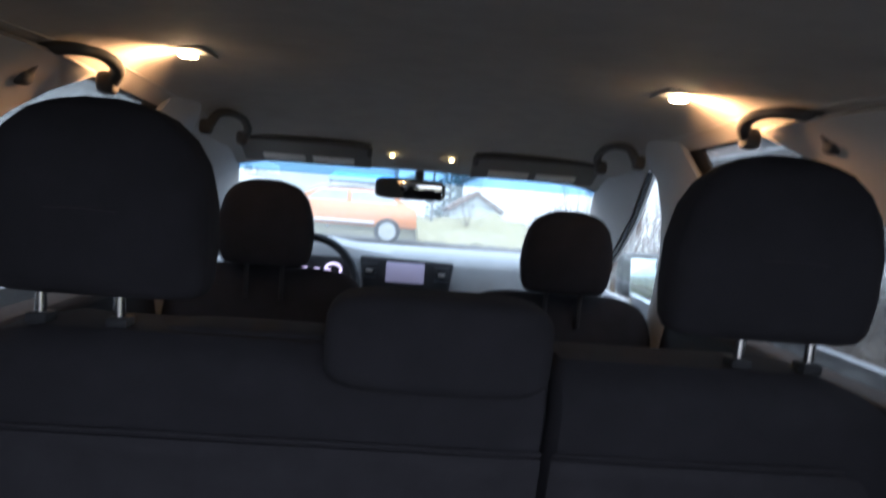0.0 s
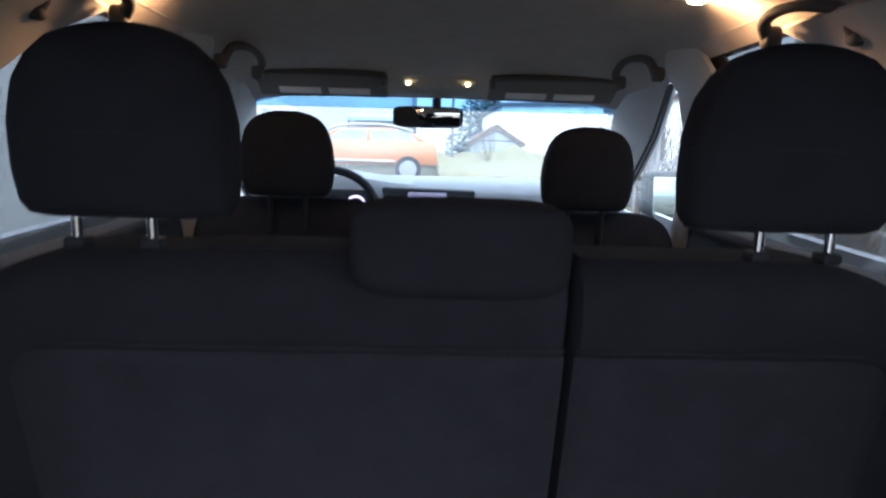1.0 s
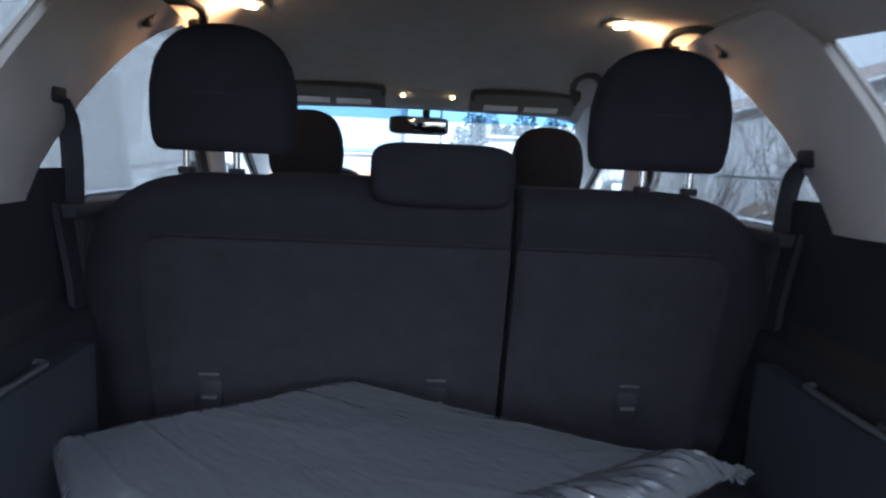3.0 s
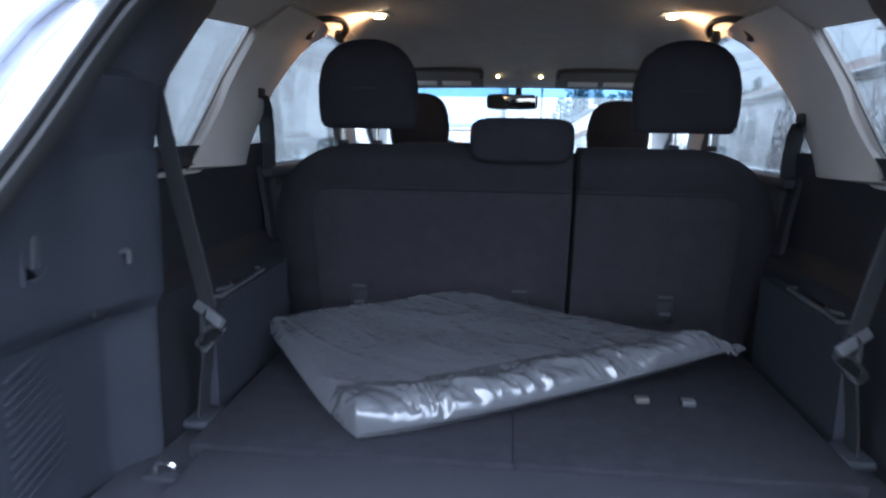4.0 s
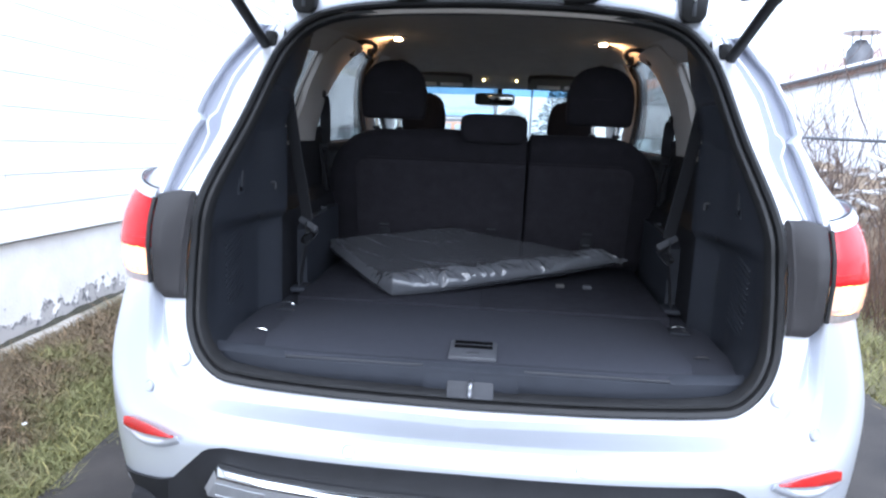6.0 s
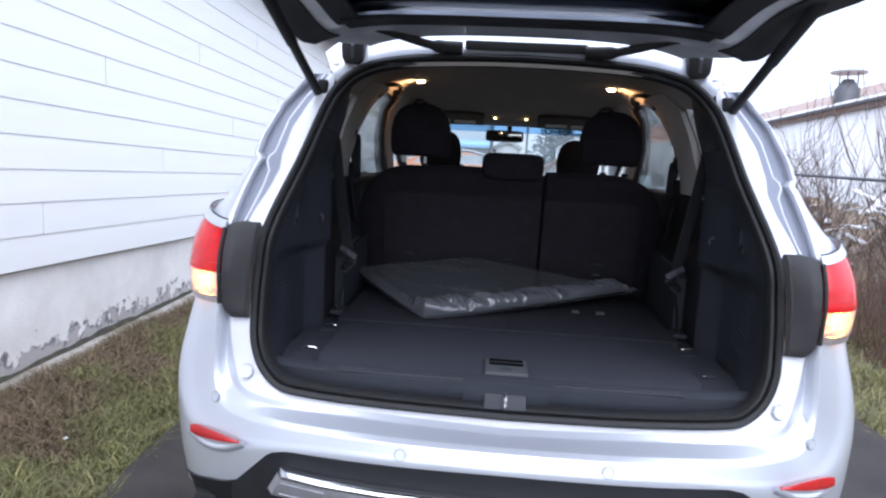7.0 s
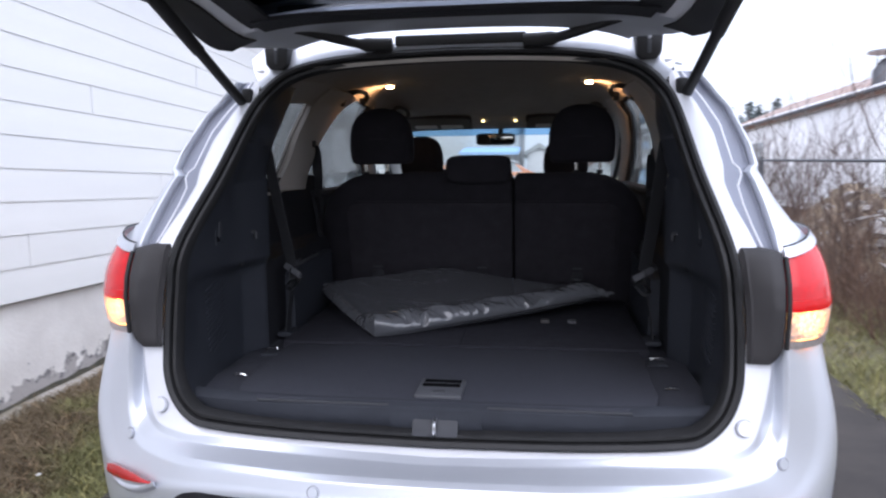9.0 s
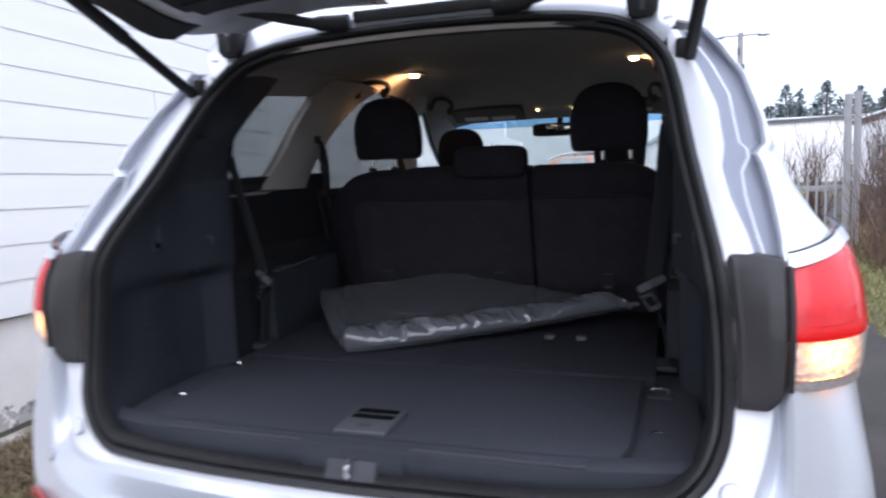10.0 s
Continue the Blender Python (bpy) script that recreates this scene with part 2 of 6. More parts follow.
def cushion(c, s, e=0.45, e2=0.6, bm=None, nu=28, nv=16, rot=None, shape=None):
    """A padded, rounded form (superellipsoid) with size s; shape(p) may bend it."""
    bm = bm or bmesh.new()
    sp = lambda v, k: math.copysign(abs(v) ** k, v)
    rows = []
    for j in range(1, nv):
        v = -math.pi / 2 + math.pi * j / nv
        row = []
        for i in range(nu):
            u = 2 * math.pi * i / nu
            p = Vector((s[0] / 2 * sp(math.cos(v), e) * sp(math.cos(u), e2), s[1] / 2 * sp(math.cos(v), e) * sp(math.sin(u), e2), s[2] / 2 * sp(math.sin(v), e)))
            row.append(p)
        rows.append(row)
    m = Matrix.Translation(c) @ (rot.to_4x4() if rot else Matrix.Identity(4))
    fix = (lambda p: m @ Vector(shape(p))) if shape else (lambda p: m @ p)
    vs = [[bm.verts.new(fix(p)) for p in r] for r in rows]
    for a, b in zip(vs, vs[1:]):
        for i in range(nu):
            bm.faces.new((a[i], a[(i + 1) % nu], b[(i + 1) % nu], b[i]))
    bm.faces.new(vs[0][::-1])
    bm.faces.new(vs[-1])
    return bm


def tube(pts, r, n=10, bm=None, flat=1.0):
    """A rod along pts; r a radius or one for each point."""
    bm = bm or bmesh.new()
    pts = [Vector(p) for p in pts]
    rs = r if hasattr(r, "__len__") else [r] * len(pts)
    rows, side = [], None
    for i, p in enumerate(pts):
        d = (pts[min(i + 1, len(pts) - 1)] - pts[max(i - 1, 0)]).normalized()
        if side is None:
            side = d.orthogonal().normalized()
        side = (side - d * side.dot(d)).normalized()
        up = d.cross(side)
        rows.append([p + rs[i] * (math.cos(a) * side + flat * math.sin(a) * up) for a in (2 * math.pi * k / n for k in range(n))])
    vs = [[bm.verts.new(p) for p in row] for row in rows]
    for a, b in zip(vs, vs[1:]):
        for k in range(n):
            bm.faces.new((a[k], a[(k + 1) % n], b[(k + 1) % n], b[k]))
    bm.faces.new(vs[0][::-1])
    bm.faces.new(vs[-1])
    return bm


def strap(pts, width, thick, across, bm=None):
    """A flat band along pts, its width along the direction across."""
    bm = bm or bmesh.new()
    a = Vector(across).normalized()
    pts = [Vector(p) for p in pts]
    rows = []
    for i, p in enumerate(pts):
        d = (pts[min(i + 1, len(pts) - 1)] - pts[max(i - 1, 0)]).normalized()
        w = (a - d * a.dot(d)).normalized()
        n = d.cross(w)
        rows.append([p - w * width / 2 - n * thick / 2, p + w * width / 2 - n * thick / 2, p + w * width / 2 + n * thick / 2, p - w * width / 2 + n * thick / 2])
    vs = [[bm.verts.new(p) for p in row] for row in rows]
    for u, v in zip(vs, vs[1:]):
        for k in range(4):
            bm.faces.new((u[k], u[(k + 1) % 4], v[(k + 1) % 4], v[k]))
    bm.faces.new(vs[0][::-1])
    bm.faces.new(vs[-1])
    return bm


def slab(poly, axis, at, thick, bevel=0.0):
    """A plate: a polygon in the plane across an axis, pushed along it."""
    bm = bmesh.new()
    put = {"x": lambda a, b: (at, a, b), "y": lambda a, b: (a, at, b), "z": lambda a, b: (a, b, at)}[axis]
    f = bm.faces.new([bm.verts.new(put(a, b)) for a, b in poly])
    r = bmesh.ops.extrude_face_region(bm, geom=[f])
    vec = [0, 0, 0]
    vec["xyz".index(axis)] = thick
    bmesh.ops.translate(bm, verts=[v for v in r["geom"] if isinstance(v, bmesh.types.BMVert)], vec=vec)
    if bevel:
        bmesh.ops.bevel(bm, geom=list(bm.edges), offset=bevel, segments=2, profile=0.5, affect="EDGES")
    return bm


def fillet(pts, n=5, r=0.012):
    """A line through pts with its corners rounded; always the same count of points."""
    p = [Vector(q) for q in pts]
    out = [p[0], p[0].lerp(p[1], 0.5)]
    for a, b, c in zip(p, p[1:], p[2:]):
        u = b + (a - b).normalized() * min(r, (a - b).length * 0.45)
        v = b + (c - b).normalized() * min(r, (c - b).length * 0.45)
        for k in range(n):
            t = k / (n - 1)
            out.append(u * (1 - t) ** 2 + b * 2 * t * (1 - t) + v * t * t)
        out.append(b.lerp(c, 0.5))
    return out + [p[-1]]


def rear(z):
    """How far forward the tail's opening lies at a height."""
    return float(np.interp(z, [0.5, 0.70, 0.89, 1.14, 1.54, 1.70], [-0.09, -0.07, -0.006, 0.031, 0.39, 0.47]))


# the car ----------------------------------------------------------------------
car = thing("car", "silver estate car with its tailgate raised, parked on a sloping drive", "car")

SEAL = [(0.0, 0.675), (0.15, 0.677), (0.30, 0.680), (0.43, 0.686), (0.537, 0.694), (0.614, 0.708), (0.672, 0.755), (0.704, 0.818), (0.715, 0.889), (0.712, 1.02), (0.696, 1.145),
        (0.655, 1.33), (0.628, 1.48), (0.60, 1.56), (0.537, 1.625), (0.437, 1.662), (0.265, 1.682), (0.0, 1.690)]


def ring(inset=0.0, push=0.0, n=90):
    """The outline of the tail's opening, drawn in by inset and pushed forward."""
    half = spline([(x, rear(z), z) for x, z in SEAL], n)
    pts = [Vector(p) for p in half] + [Vector((-p[0], p[1], p[2])) for p in half[-2:0:-1]]
    k = len(pts)
    out = []
    for i, p in enumerate(pts):
        d = (pts[(i + 1) % k] - pts[i - 1])
        nrm = Vector((-d.z, 0, d.x)).normalized()
        out.append(p + nrm * inset + Vector((0, push, 0)))
    return out


def seal_x(z):
    zs, xs = [z for x, z in SEAL[5:14]], [x for x, z in SEAL[5:14]]
    return float(np.interp(z, zs, xs))


def out_x(z):
    """Half the body's width outside, by height."""
    return float(np.interp(z, [0.30, 0.6, 0.9, 1.08, 1.15, 1.20, 1.25, 1.33, 1.42, 1.475, 1.515, 1.57, 1.655, 1.70], [0.94, 0.960, 0.950, 0.940, 0.908, 0.872, 0.845, 0.817, 0.796, 0.776, 0.752, 0.712, 0.672, 0.642]))


def in_x(z):
    """Half the cabin's width inside, by height."""
    return float(np.interp(z, [0.74, 0.80, 0.95, 1.1, 1.25, 1.30, 1.45, 1.60, 1.68], [0.605, 0.63, 0.65, 0.665, 0.69, 0.70, 0.70, 0.672, 0.60]))


def bay_x(y, z):
    """Half the width of the load bay's lining: hollow behind the seal, then a slanting facet and a step out past the upper panel."""
    r = min(seal_x(max(z, 0.71)) - 0.03, 0.70)
    y0 = rear(z) + 0.02
    low = float(np.interp(y, [y0, y0 + 0.10, 0.30, 0.385, 0.395, 0.465, 0.475, 0.60, 1.20], [r, r + 0.016, 0.692, 0.684, 0.680, 0.637, 0.634, 0.632, 0.640]))
    high = float(np.interp(y, [y0, 0.30, 0.40, 0.463, 0.478, 0.52, 1.20], [r, 0.655, 0.628, 0.616, 0.632, 0.694, 0.700]))
    k = min(1.0, max(0.0, (z - 1.02) / (0.075 - 0.03 * min(1.0, max(0.0, y / 0.3)))))
    k = k * k * (3 - 2 * k)
    wide = low + (high - low) * k
    return wide


def head_z(y, x=0.0):
    """The headliner's height."""
    c = float(np.interp(y, [0.44, 0.7, 1.2, 1.69, 2.2, 2.66, 2.82], [1.646, 1.69, 1.725, 1.738, 1.712, 1.604, 1.552]))
    k = float(np.interp(y, [2.25, 2.70], [1.0, 0.25]))
    return c - k * (0.022 * (abs(x) / 0.47) ** 2 + max(0.0, abs(x) - 0.52) ** 1.6 * 1.2)


# edges of the side windows, by height
w1 = lambda z: 0.51 + (z - 1.28) * 1.04
w2 = lambda z: float(np.interp(z, [1.22, 1.270, 1.287, 1.31, 1.387, 1.509, 1.592, 1.70], [0.70, 0.755, 0.795, 0.838, 0.931, 1.044, 1.122, 1.22]))
w3 = lambda z: float(np.interp(z, [1.20, 1.25, 1.335, 1.44, 1.53, 1.60, 1.63, 1.70], [0.99, 1.03, 1.13, 1.265, 1.40, 1.52, 1.58, 1.72]))
w4 = lambda z: 2.15 - 0.13 * min(1.0, max(0.0, (z - 1.25) / 0.30))
w5 = lambda z: 2.27 + (z - 1.23) * 0.10
w6 = lambda z: 2.472 + (1.57 - z) * 1.256
w7 = lambda z: w6(z) + 0.13

# seal round the opening
rows = []
for ins, pu in ((0.0, 0.012), (0.002, -0.010), (0.011, -0.016), (0.019, -0.010), (0.021, 0.004), (0.026, -0.004), (0.034, -0.004), (0.040, 0.010), (0.040, 0.03)):
    rows.append(ring(ins, pu))
part("tailgate_seal", loft(rows, closed=True), RUBBER, car, "black rubber seal with a double lip")

# lower body and bumper skin: rows run from the seal outwards
SKIN = [  # seal, edge of the flange, foot of the tread, crest, its outer edge, face
    [(0, -0.073, 0.675), (0, -0.098, 0.664), (0, -0.1192, 0.6512), (0, -0.204, 0.655), (0, -0.222, 0.645), (0, -0.236, 0.598)],
    [(0.15, -0.0725, 0.677), (0.15, -0.098, 0.669), (0.15, -0.1188, 0.6552), (0.15, -0.202, 0.655), (0.15, -0.22, 0.645), (0.152, -0.233, 0.598)],
    [(0.3, -0.072, 0.68), (0.3, -0.097, 0.675), (0.3, -0.116, 0.6598), (0.3, -0.192, 0.654), (0.3, -0.21, 0.644), (0.305, -0.224, 0.597)],
    [(0.43, -0.0715, 0.686), (0.433, -0.095, 0.682), (0.4354, -0.1108, 0.6654), (0.445, -0.174, 0.654), (0.447, -0.192, 0.644), (0.455, -0.206, 0.594)],
    [(0.537, -0.071, 0.694), (0.545, -0.091, 0.687), (0.551, -0.1028, 0.6692), (0.575, -0.15, 0.653), (0.58, -0.166, 0.642), (0.6, -0.178, 0.58)],
    [(0.614, -0.067, 0.708), (0.632, -0.082, 0.688), (0.6416, -0.0876, 0.6706), (0.68, -0.11, 0.656), (0.69, -0.122, 0.643), (0.725, -0.125, 0.56)],
    [(0.672, -0.051, 0.755), (0.716, -0.058, 0.708), (0.724, -0.0596, 0.6892), (0.756, -0.066, 0.669), (0.768, -0.076, 0.656), (0.83, -0.072, 0.565)],
    [(0.704, -0.03, 0.818), (0.752, -0.029, 0.772), (0.776, -0.014, 0.742), (0.789, -0.04, 0.728), (0.802, -0.048, 0.714), (0.906, -0.016, 0.625)],
    [(0.715, -0.006, 0.889), (0.772, -0.008, 0.862), (0.786, 0.01, 0.843), (0.795, -0.026, 0.828), (0.806, -0.034, 0.816), (0.936, 0.03, 0.735)],
    [(0.716, 0, 0.93), (0.772, 0, 0.926), (0.784, 0.014, 0.925), (0.793, -0.018, 0.925), (0.8, -0.026, 0.924), (0.903, 0.062, 0.924)],
]
LOW = [
    [(0, -.232, .52), (0, -.215, .40)], [(.152, -.229, .52), (.152, -.212, .40)], [(.305, -.220, .52), (.305, -.203, .40)], [(.455, -.203, .52), (.455, -.186, .40)],
    [(.605, -.172, .50), (.61, -.155, .40)], [(.75, -.112, .49), (.755, -.098, .40)], [(.865, -.048, .50), (.87, -.03, .40)], [(.934, .03, .53), (.918, .06, .40)],
    [(.962, .13, .62), (.944, .25, .42)], [(.936, .19, .922), (.946, .40, .915)],
]
for s in (1, -1):
    cols = []
    for a, b in zip(SKIN, LOW):
        f = fillet(a, 5, 0.0045)
        cols.append(f[:-1] + [Vector(p) for p in spline([f[-2], a[-1]] + b, 16)[1:]])
    rows = [spline([c[j] for c in cols], 60) for j in range(len(cols[0]))]
    SKINROWS = [[Vector(p) for p in r] for r in rows]
    rows = [[(s * p[0], p[1], p[2]) for p in r] for r in rows]
    part("opening_flange", loft(rows[:6], thick=0.004), GAPPAINT, car, "loading opening flange, its paint paled for sky light")
    part("rear_bumper_skin", loft(rows[5:], thick=0.004), PAINT, car, "silver painted rear bumper and corner")

# rear wing behind and above: the body side, with the windows left open
def band(name, y0, y1, z0, z1, xf, material, parent, s, label="", thick=0.012, ny=8, nz=10, bulge=0.0):
    rows = []
    for z in np.linspace(z0, z1, nz):
        a, b = (y0(z) if callable(y0) else y0), (y1(z) if callable(y1) else y1)
        rows.append([(s * (xf(z) if bulge == 0 else xf(z) + bulge * math.sin(math.pi * k / (ny - 1))), a + (b - a) * k / (ny - 1), z) for k in range(ny)])
    return part(name, loft(rows, thick=thick), material, parent, label)


for s in (1, -1):
    # D-pillar: bright flange, sunk water channel with a jog and a sealing bead, outer skin
    edge_a = lambda z: float(np.interp(z, [1.14, 1.175, 1.24, 1.295, 1.335, 1.42, 1.50, 1.56, 1.60], [.747, .738, .713, .700, .706, .698, .669, .640, .622]))
    edge_l = lambda z: float(np.interp(z, [1.14, 1.175, 1.24, 1.285, 1.312, 1.327, 1.342, 1.445, 1.517, 1.60], [.764, .754, .740, .736, .750, .749, .735, .722, .690, .640]))
    edge_b = lambda z: float(np.interp(z, [1.14, 1.175, 1.24, 1.30, 1.320, 1.338, 1.39, 1.49, 1.56, 1.60], [.790, .788, .780, .768, .760, .777, .774, .747, .702, .672]))
    fl, chn, outs, bead = [], [], [], []
    for z in sorted(list(np.linspace(1.128, 1.60, 34)) + [1.298, 1.312, 1.320, 1.328, 1.338]):
        sx, y0, ox = seal_x(z), rear(z), out_x(z)
        a, l, b = edge_a(z), edge_l(z), edge_b(z)
        k = min(1.0, max(0.0, (1.26 - z) / 0.12))  # over the lamp the corner is rounder
        fl.append(fillet([(s * sx, y0, z), (s * (a - 0.010), y0 - 0.003, z), (s * a, y0 + 0.006, z), (s * (a + 0.004), y0 + 0.040, z)], 5, 0.006))
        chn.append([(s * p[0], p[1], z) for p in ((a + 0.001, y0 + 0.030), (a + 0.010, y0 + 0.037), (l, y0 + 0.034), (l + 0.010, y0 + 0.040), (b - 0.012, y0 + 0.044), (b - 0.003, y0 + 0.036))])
        bead.append((s * l, y0 + 0.032, z))
        pts = [(b - 0.004, y0 + 0.046, z), (b - 0.001, y0 + 0.016, z), (b + 0.008, y0 + 0.006, z), (b + 0.45 * (ox - b), y0 + 0.022 + 0.004 * k, z), (ox - 0.014, y0 + 0.075 + 0.01 * k, z), (ox, y0 + 0.15, z), (ox + 0.004, max(w1(z) - 0.09, y0 + 0.20), z)]
        outs.append([(s * p[0], p[1], p[2]) for p in spline(pts, 26)])
    pil = part("rear_pillar", loft(outs, thick=0.004), PAINT, car, "silver painted tail pillar with a water channel")
    part("pillar_flange", loft(fl, thick=0.003), GAPPAINT, pil, "flange along the seal, its paint paled for sky light")
    part("water_channel", loft(chn, thick=0.003), CHANNEL, pil, "water channel, its paint darkened for shade")
    part("sealing_bead", tube(bead, 0.0032, 6), GAPPAINT, pil)
    # flank
    band("rear_wing", lambda z: np.interp(z, [0.60, 0.90, 1.16, 1.28], [0.42, 0.30, 0.26, 0.45]), 1.14, 0.62, 1.25, out_x, PAINT, car, s, "silver painted rear wing")
    band("window_pillar", lambda z: w2(z) + 0.06, lambda z: w3(z) - 0.05, 1.25, 1.66, lambda z: in_x(z) + 0.045, BLACKP, car, s)
    for nm, a, b, top in (("rear_door", 1.14, 2.2, 1.23), ("front_door", 2.2, 3.1, 1.13)):
        d = band(nm, a, b, 0.42, top, out_x, PAINT, car, s, "silver painted door with the window shut")
        bmh = tube(spline([(s * 0.968, b - 0.95 + 0.85, 1.02), (s * 0.995, b - 0.95 + 0.80, 1.025), (s * 0.995, b - 0.95 + 0.64, 1.03), (s * 0.968, b - 0.95 + 0.60, 1.03)], 9), 0.012)
        part("door_handle", bmh, PAINT, d)
    band("middle_pillar", w4, w5, 1.23, 1.66, lambda z: in_x(z) + 0.045, BLACKP, car, s)
    band("front_pillar", w6, w7, 1.10, 1.60, lambda z: in_x(z) + 0.05, PAINT, car, s, "silver painted windscreen pillar")
    band("front_wing", 3.1, 4.55, 0.5, 1.08, out_x, PAINT, car, s, "silver painted front wing")
    # side panes
    pane_x = lambda z: in_x(z) + 0.035
    for nm, a, b, z0, z1, g in (("quarter_window", w1, lambda z: w2(z) + 0.10, 1.27, 1.66, PRIVACY), ("rear_door_window", lambda z: w3(z) - 0.09, w4, 1.21, 1.68, PRIVACY), ("front_door_window", w5, w6, 1.12, 1.60, CLEAR)):
        p = band(nm, a, b, z0, z1, pane_x, g, car, s, "tinted side window" if g == PRIVACY else "clear side window", thick=0.004)
        p.visible_shadow = False
        def edge(nm2, f, zz0, zz1):
            part(nm2, tube([(s * (pane_x(z) - 0.004), f(z), z) for z in np.linspace(zz0, zz1, 10)], 0.008, 6), RUBBER, p)
        edge("window_gasket", w1 if nm == "quarter_window" else a, z0, z1)
        edge("window_gasket", b, z0, z1)
        if nm != "quarter_window":
            band("window_frame", lambda z: b(z) - 0.048, lambda z: b(z) + 0.012, z0, z1, lambda z: pane_x(z) - 0.012, RUBBER, p, s, thick=0.006)
    # wheels
    for wy in (0.95, 3.85):
        bmw = bmesh.new()
        prof = [(0.10, 0.22), (0.115, 0.25), (0.115, 0.33), (0.09, 0.36), (-0.09, 0.36), (-0.115, 0.33), (-0.115, 0.25)]
        rws = [[(s * 0.87 + a, wy + r * math.cos(t), 0.36 + r * math.sin(t)) for a, r in prof] for t in np.linspace(0, 2 * math.pi, 33)]
        loft(rws, bmw)
        bmesh.ops.remove_doubles(bmw, verts=bmw.verts, dist=0.0005)
        w = part("wheel", bmw, RUBBER, car, "black tyre")
        bmr = bmesh.new()
        for k in range(10):
            t = 2 * math.pi * k / 10
            tube([(s * 0.955, wy + 0.05 * math.cos(t), 0.36 + 0.05 * math.sin(t)), (s * 0.965, wy + 0.22 * math.cos(t), 0.36 + 0.22 * math.sin(t))], 0.018, 6, bmr)
        part("rim", bmr, STEEL, w)

def on_skin(x, z, s, lo=17, hi=99):
    """The place and the outward direction on the bumper at a width and a height."""
    best = None
    for j in range(max(1, lo), min(hi, len(SKINROWS) - 1)):
        for i in range(1, len(SKINROWS[j]) - 1):
            p = SKINROWS[j][i]
            d = (p.x - x) ** 2 + (p.z - z) ** 2
            if best is None or d < best[0]:
                best = (d, j, i)
    d, j, i = best
    n = (SKINROWS[j][i + 1] - SKINROWS[j][i - 1]).cross(SKINROWS[j + 1][i] - SKINROWS[j - 1][i]).normalized()
    n = -n if n.y > 0 else n
    p = SKINROWS[j][i]
    return Vector((s * p.x, p.y, p.z)), Vector((s * n.x, n.y, n.z))


# bumper: black lower valance, bright bar, reflectors, sensors, plugs
def face_y(x):
    return float(np.interp(abs(x), [0, .15, .305, .455, .60, .74, .85, .93], [-.234, -.231, -.222, -.205, -.176, -.119, -.060, .01]))


rows = []
for f in np.linspace(0, 1, 14):
    rows.append([])
    for x in np.linspace(-1, 1, 81):
        xx = x * 0.715
        top = float(np.interp(abs(xx), [0, .55, .60, .70, .715], [.597, .590, .578, .476, .462]))
        z = top + (0.27 - top) * f
        rows[-1].append((xx, face_y(xx) - 0.006 + 0.05 * max(0, f - 0.5), z))
valance = part("bumper_valance", loft(rows, thick=0.006), BLACKP, car, "black textured plastic bumper valance")
# bright bar: a chrome top edge over a satin face, cut aslant at its ends
def bar_rows(prof):
    rows = []
    for dy, dz in prof:
        half_w = 0.600 - 0.55 * (dz + 0.034)
        rows.append([])
        for u in np.linspace(-1, 1, 61):
            x = half_w * u
            e = min(1.0, (1 - abs(u)) / 0.03) ** 0.5
            rows[-1].append((x, face_y(x) - 0.008 + dy * (0.15 + 0.85 * e), 0.507 + 0.010 * abs(u) ** 3 + dz))
    return rows


bar = part("bumper_bar", loft(bar_rows([(-0.036, 0.018), (-0.037, -0.020), (-0.034, -0.029), (-0.022, -0.034), (0.0, -0.034)]), thick=0.004), BARM, car, "satin silver bumper bar with inset strips")
part("bar_edge", loft(bar_rows([(0.0, 0.034), (-0.022, 0.034), (-0.031, 0.031), (-0.036, 0.025), (-0.036, 0.0175)]), thick=0.004), CHROME, bar, "bright chrome top edge")
for x0, x1 in ((-0.555, -0.435), (-0.370, -0.190), (-0.125, 0.125), (0.190, 0.370), (0.435, 0.555)):
    prof = [(-0.0005, -0.021), (0.0018, -0.019), (0.0018, 0.008), (-0.0005, 0.010)]
    rows = [[(x, face_y(x) - 0.0455 + dy, 0.507 + 0.010 * (abs(x) / 0.59) ** 3 + dz) for x in np.linspace(x0, x1, 12)] for dy, dz in prof]
    part("inset_strip", loft(rows, thick=0.0015), SATIN, bar)
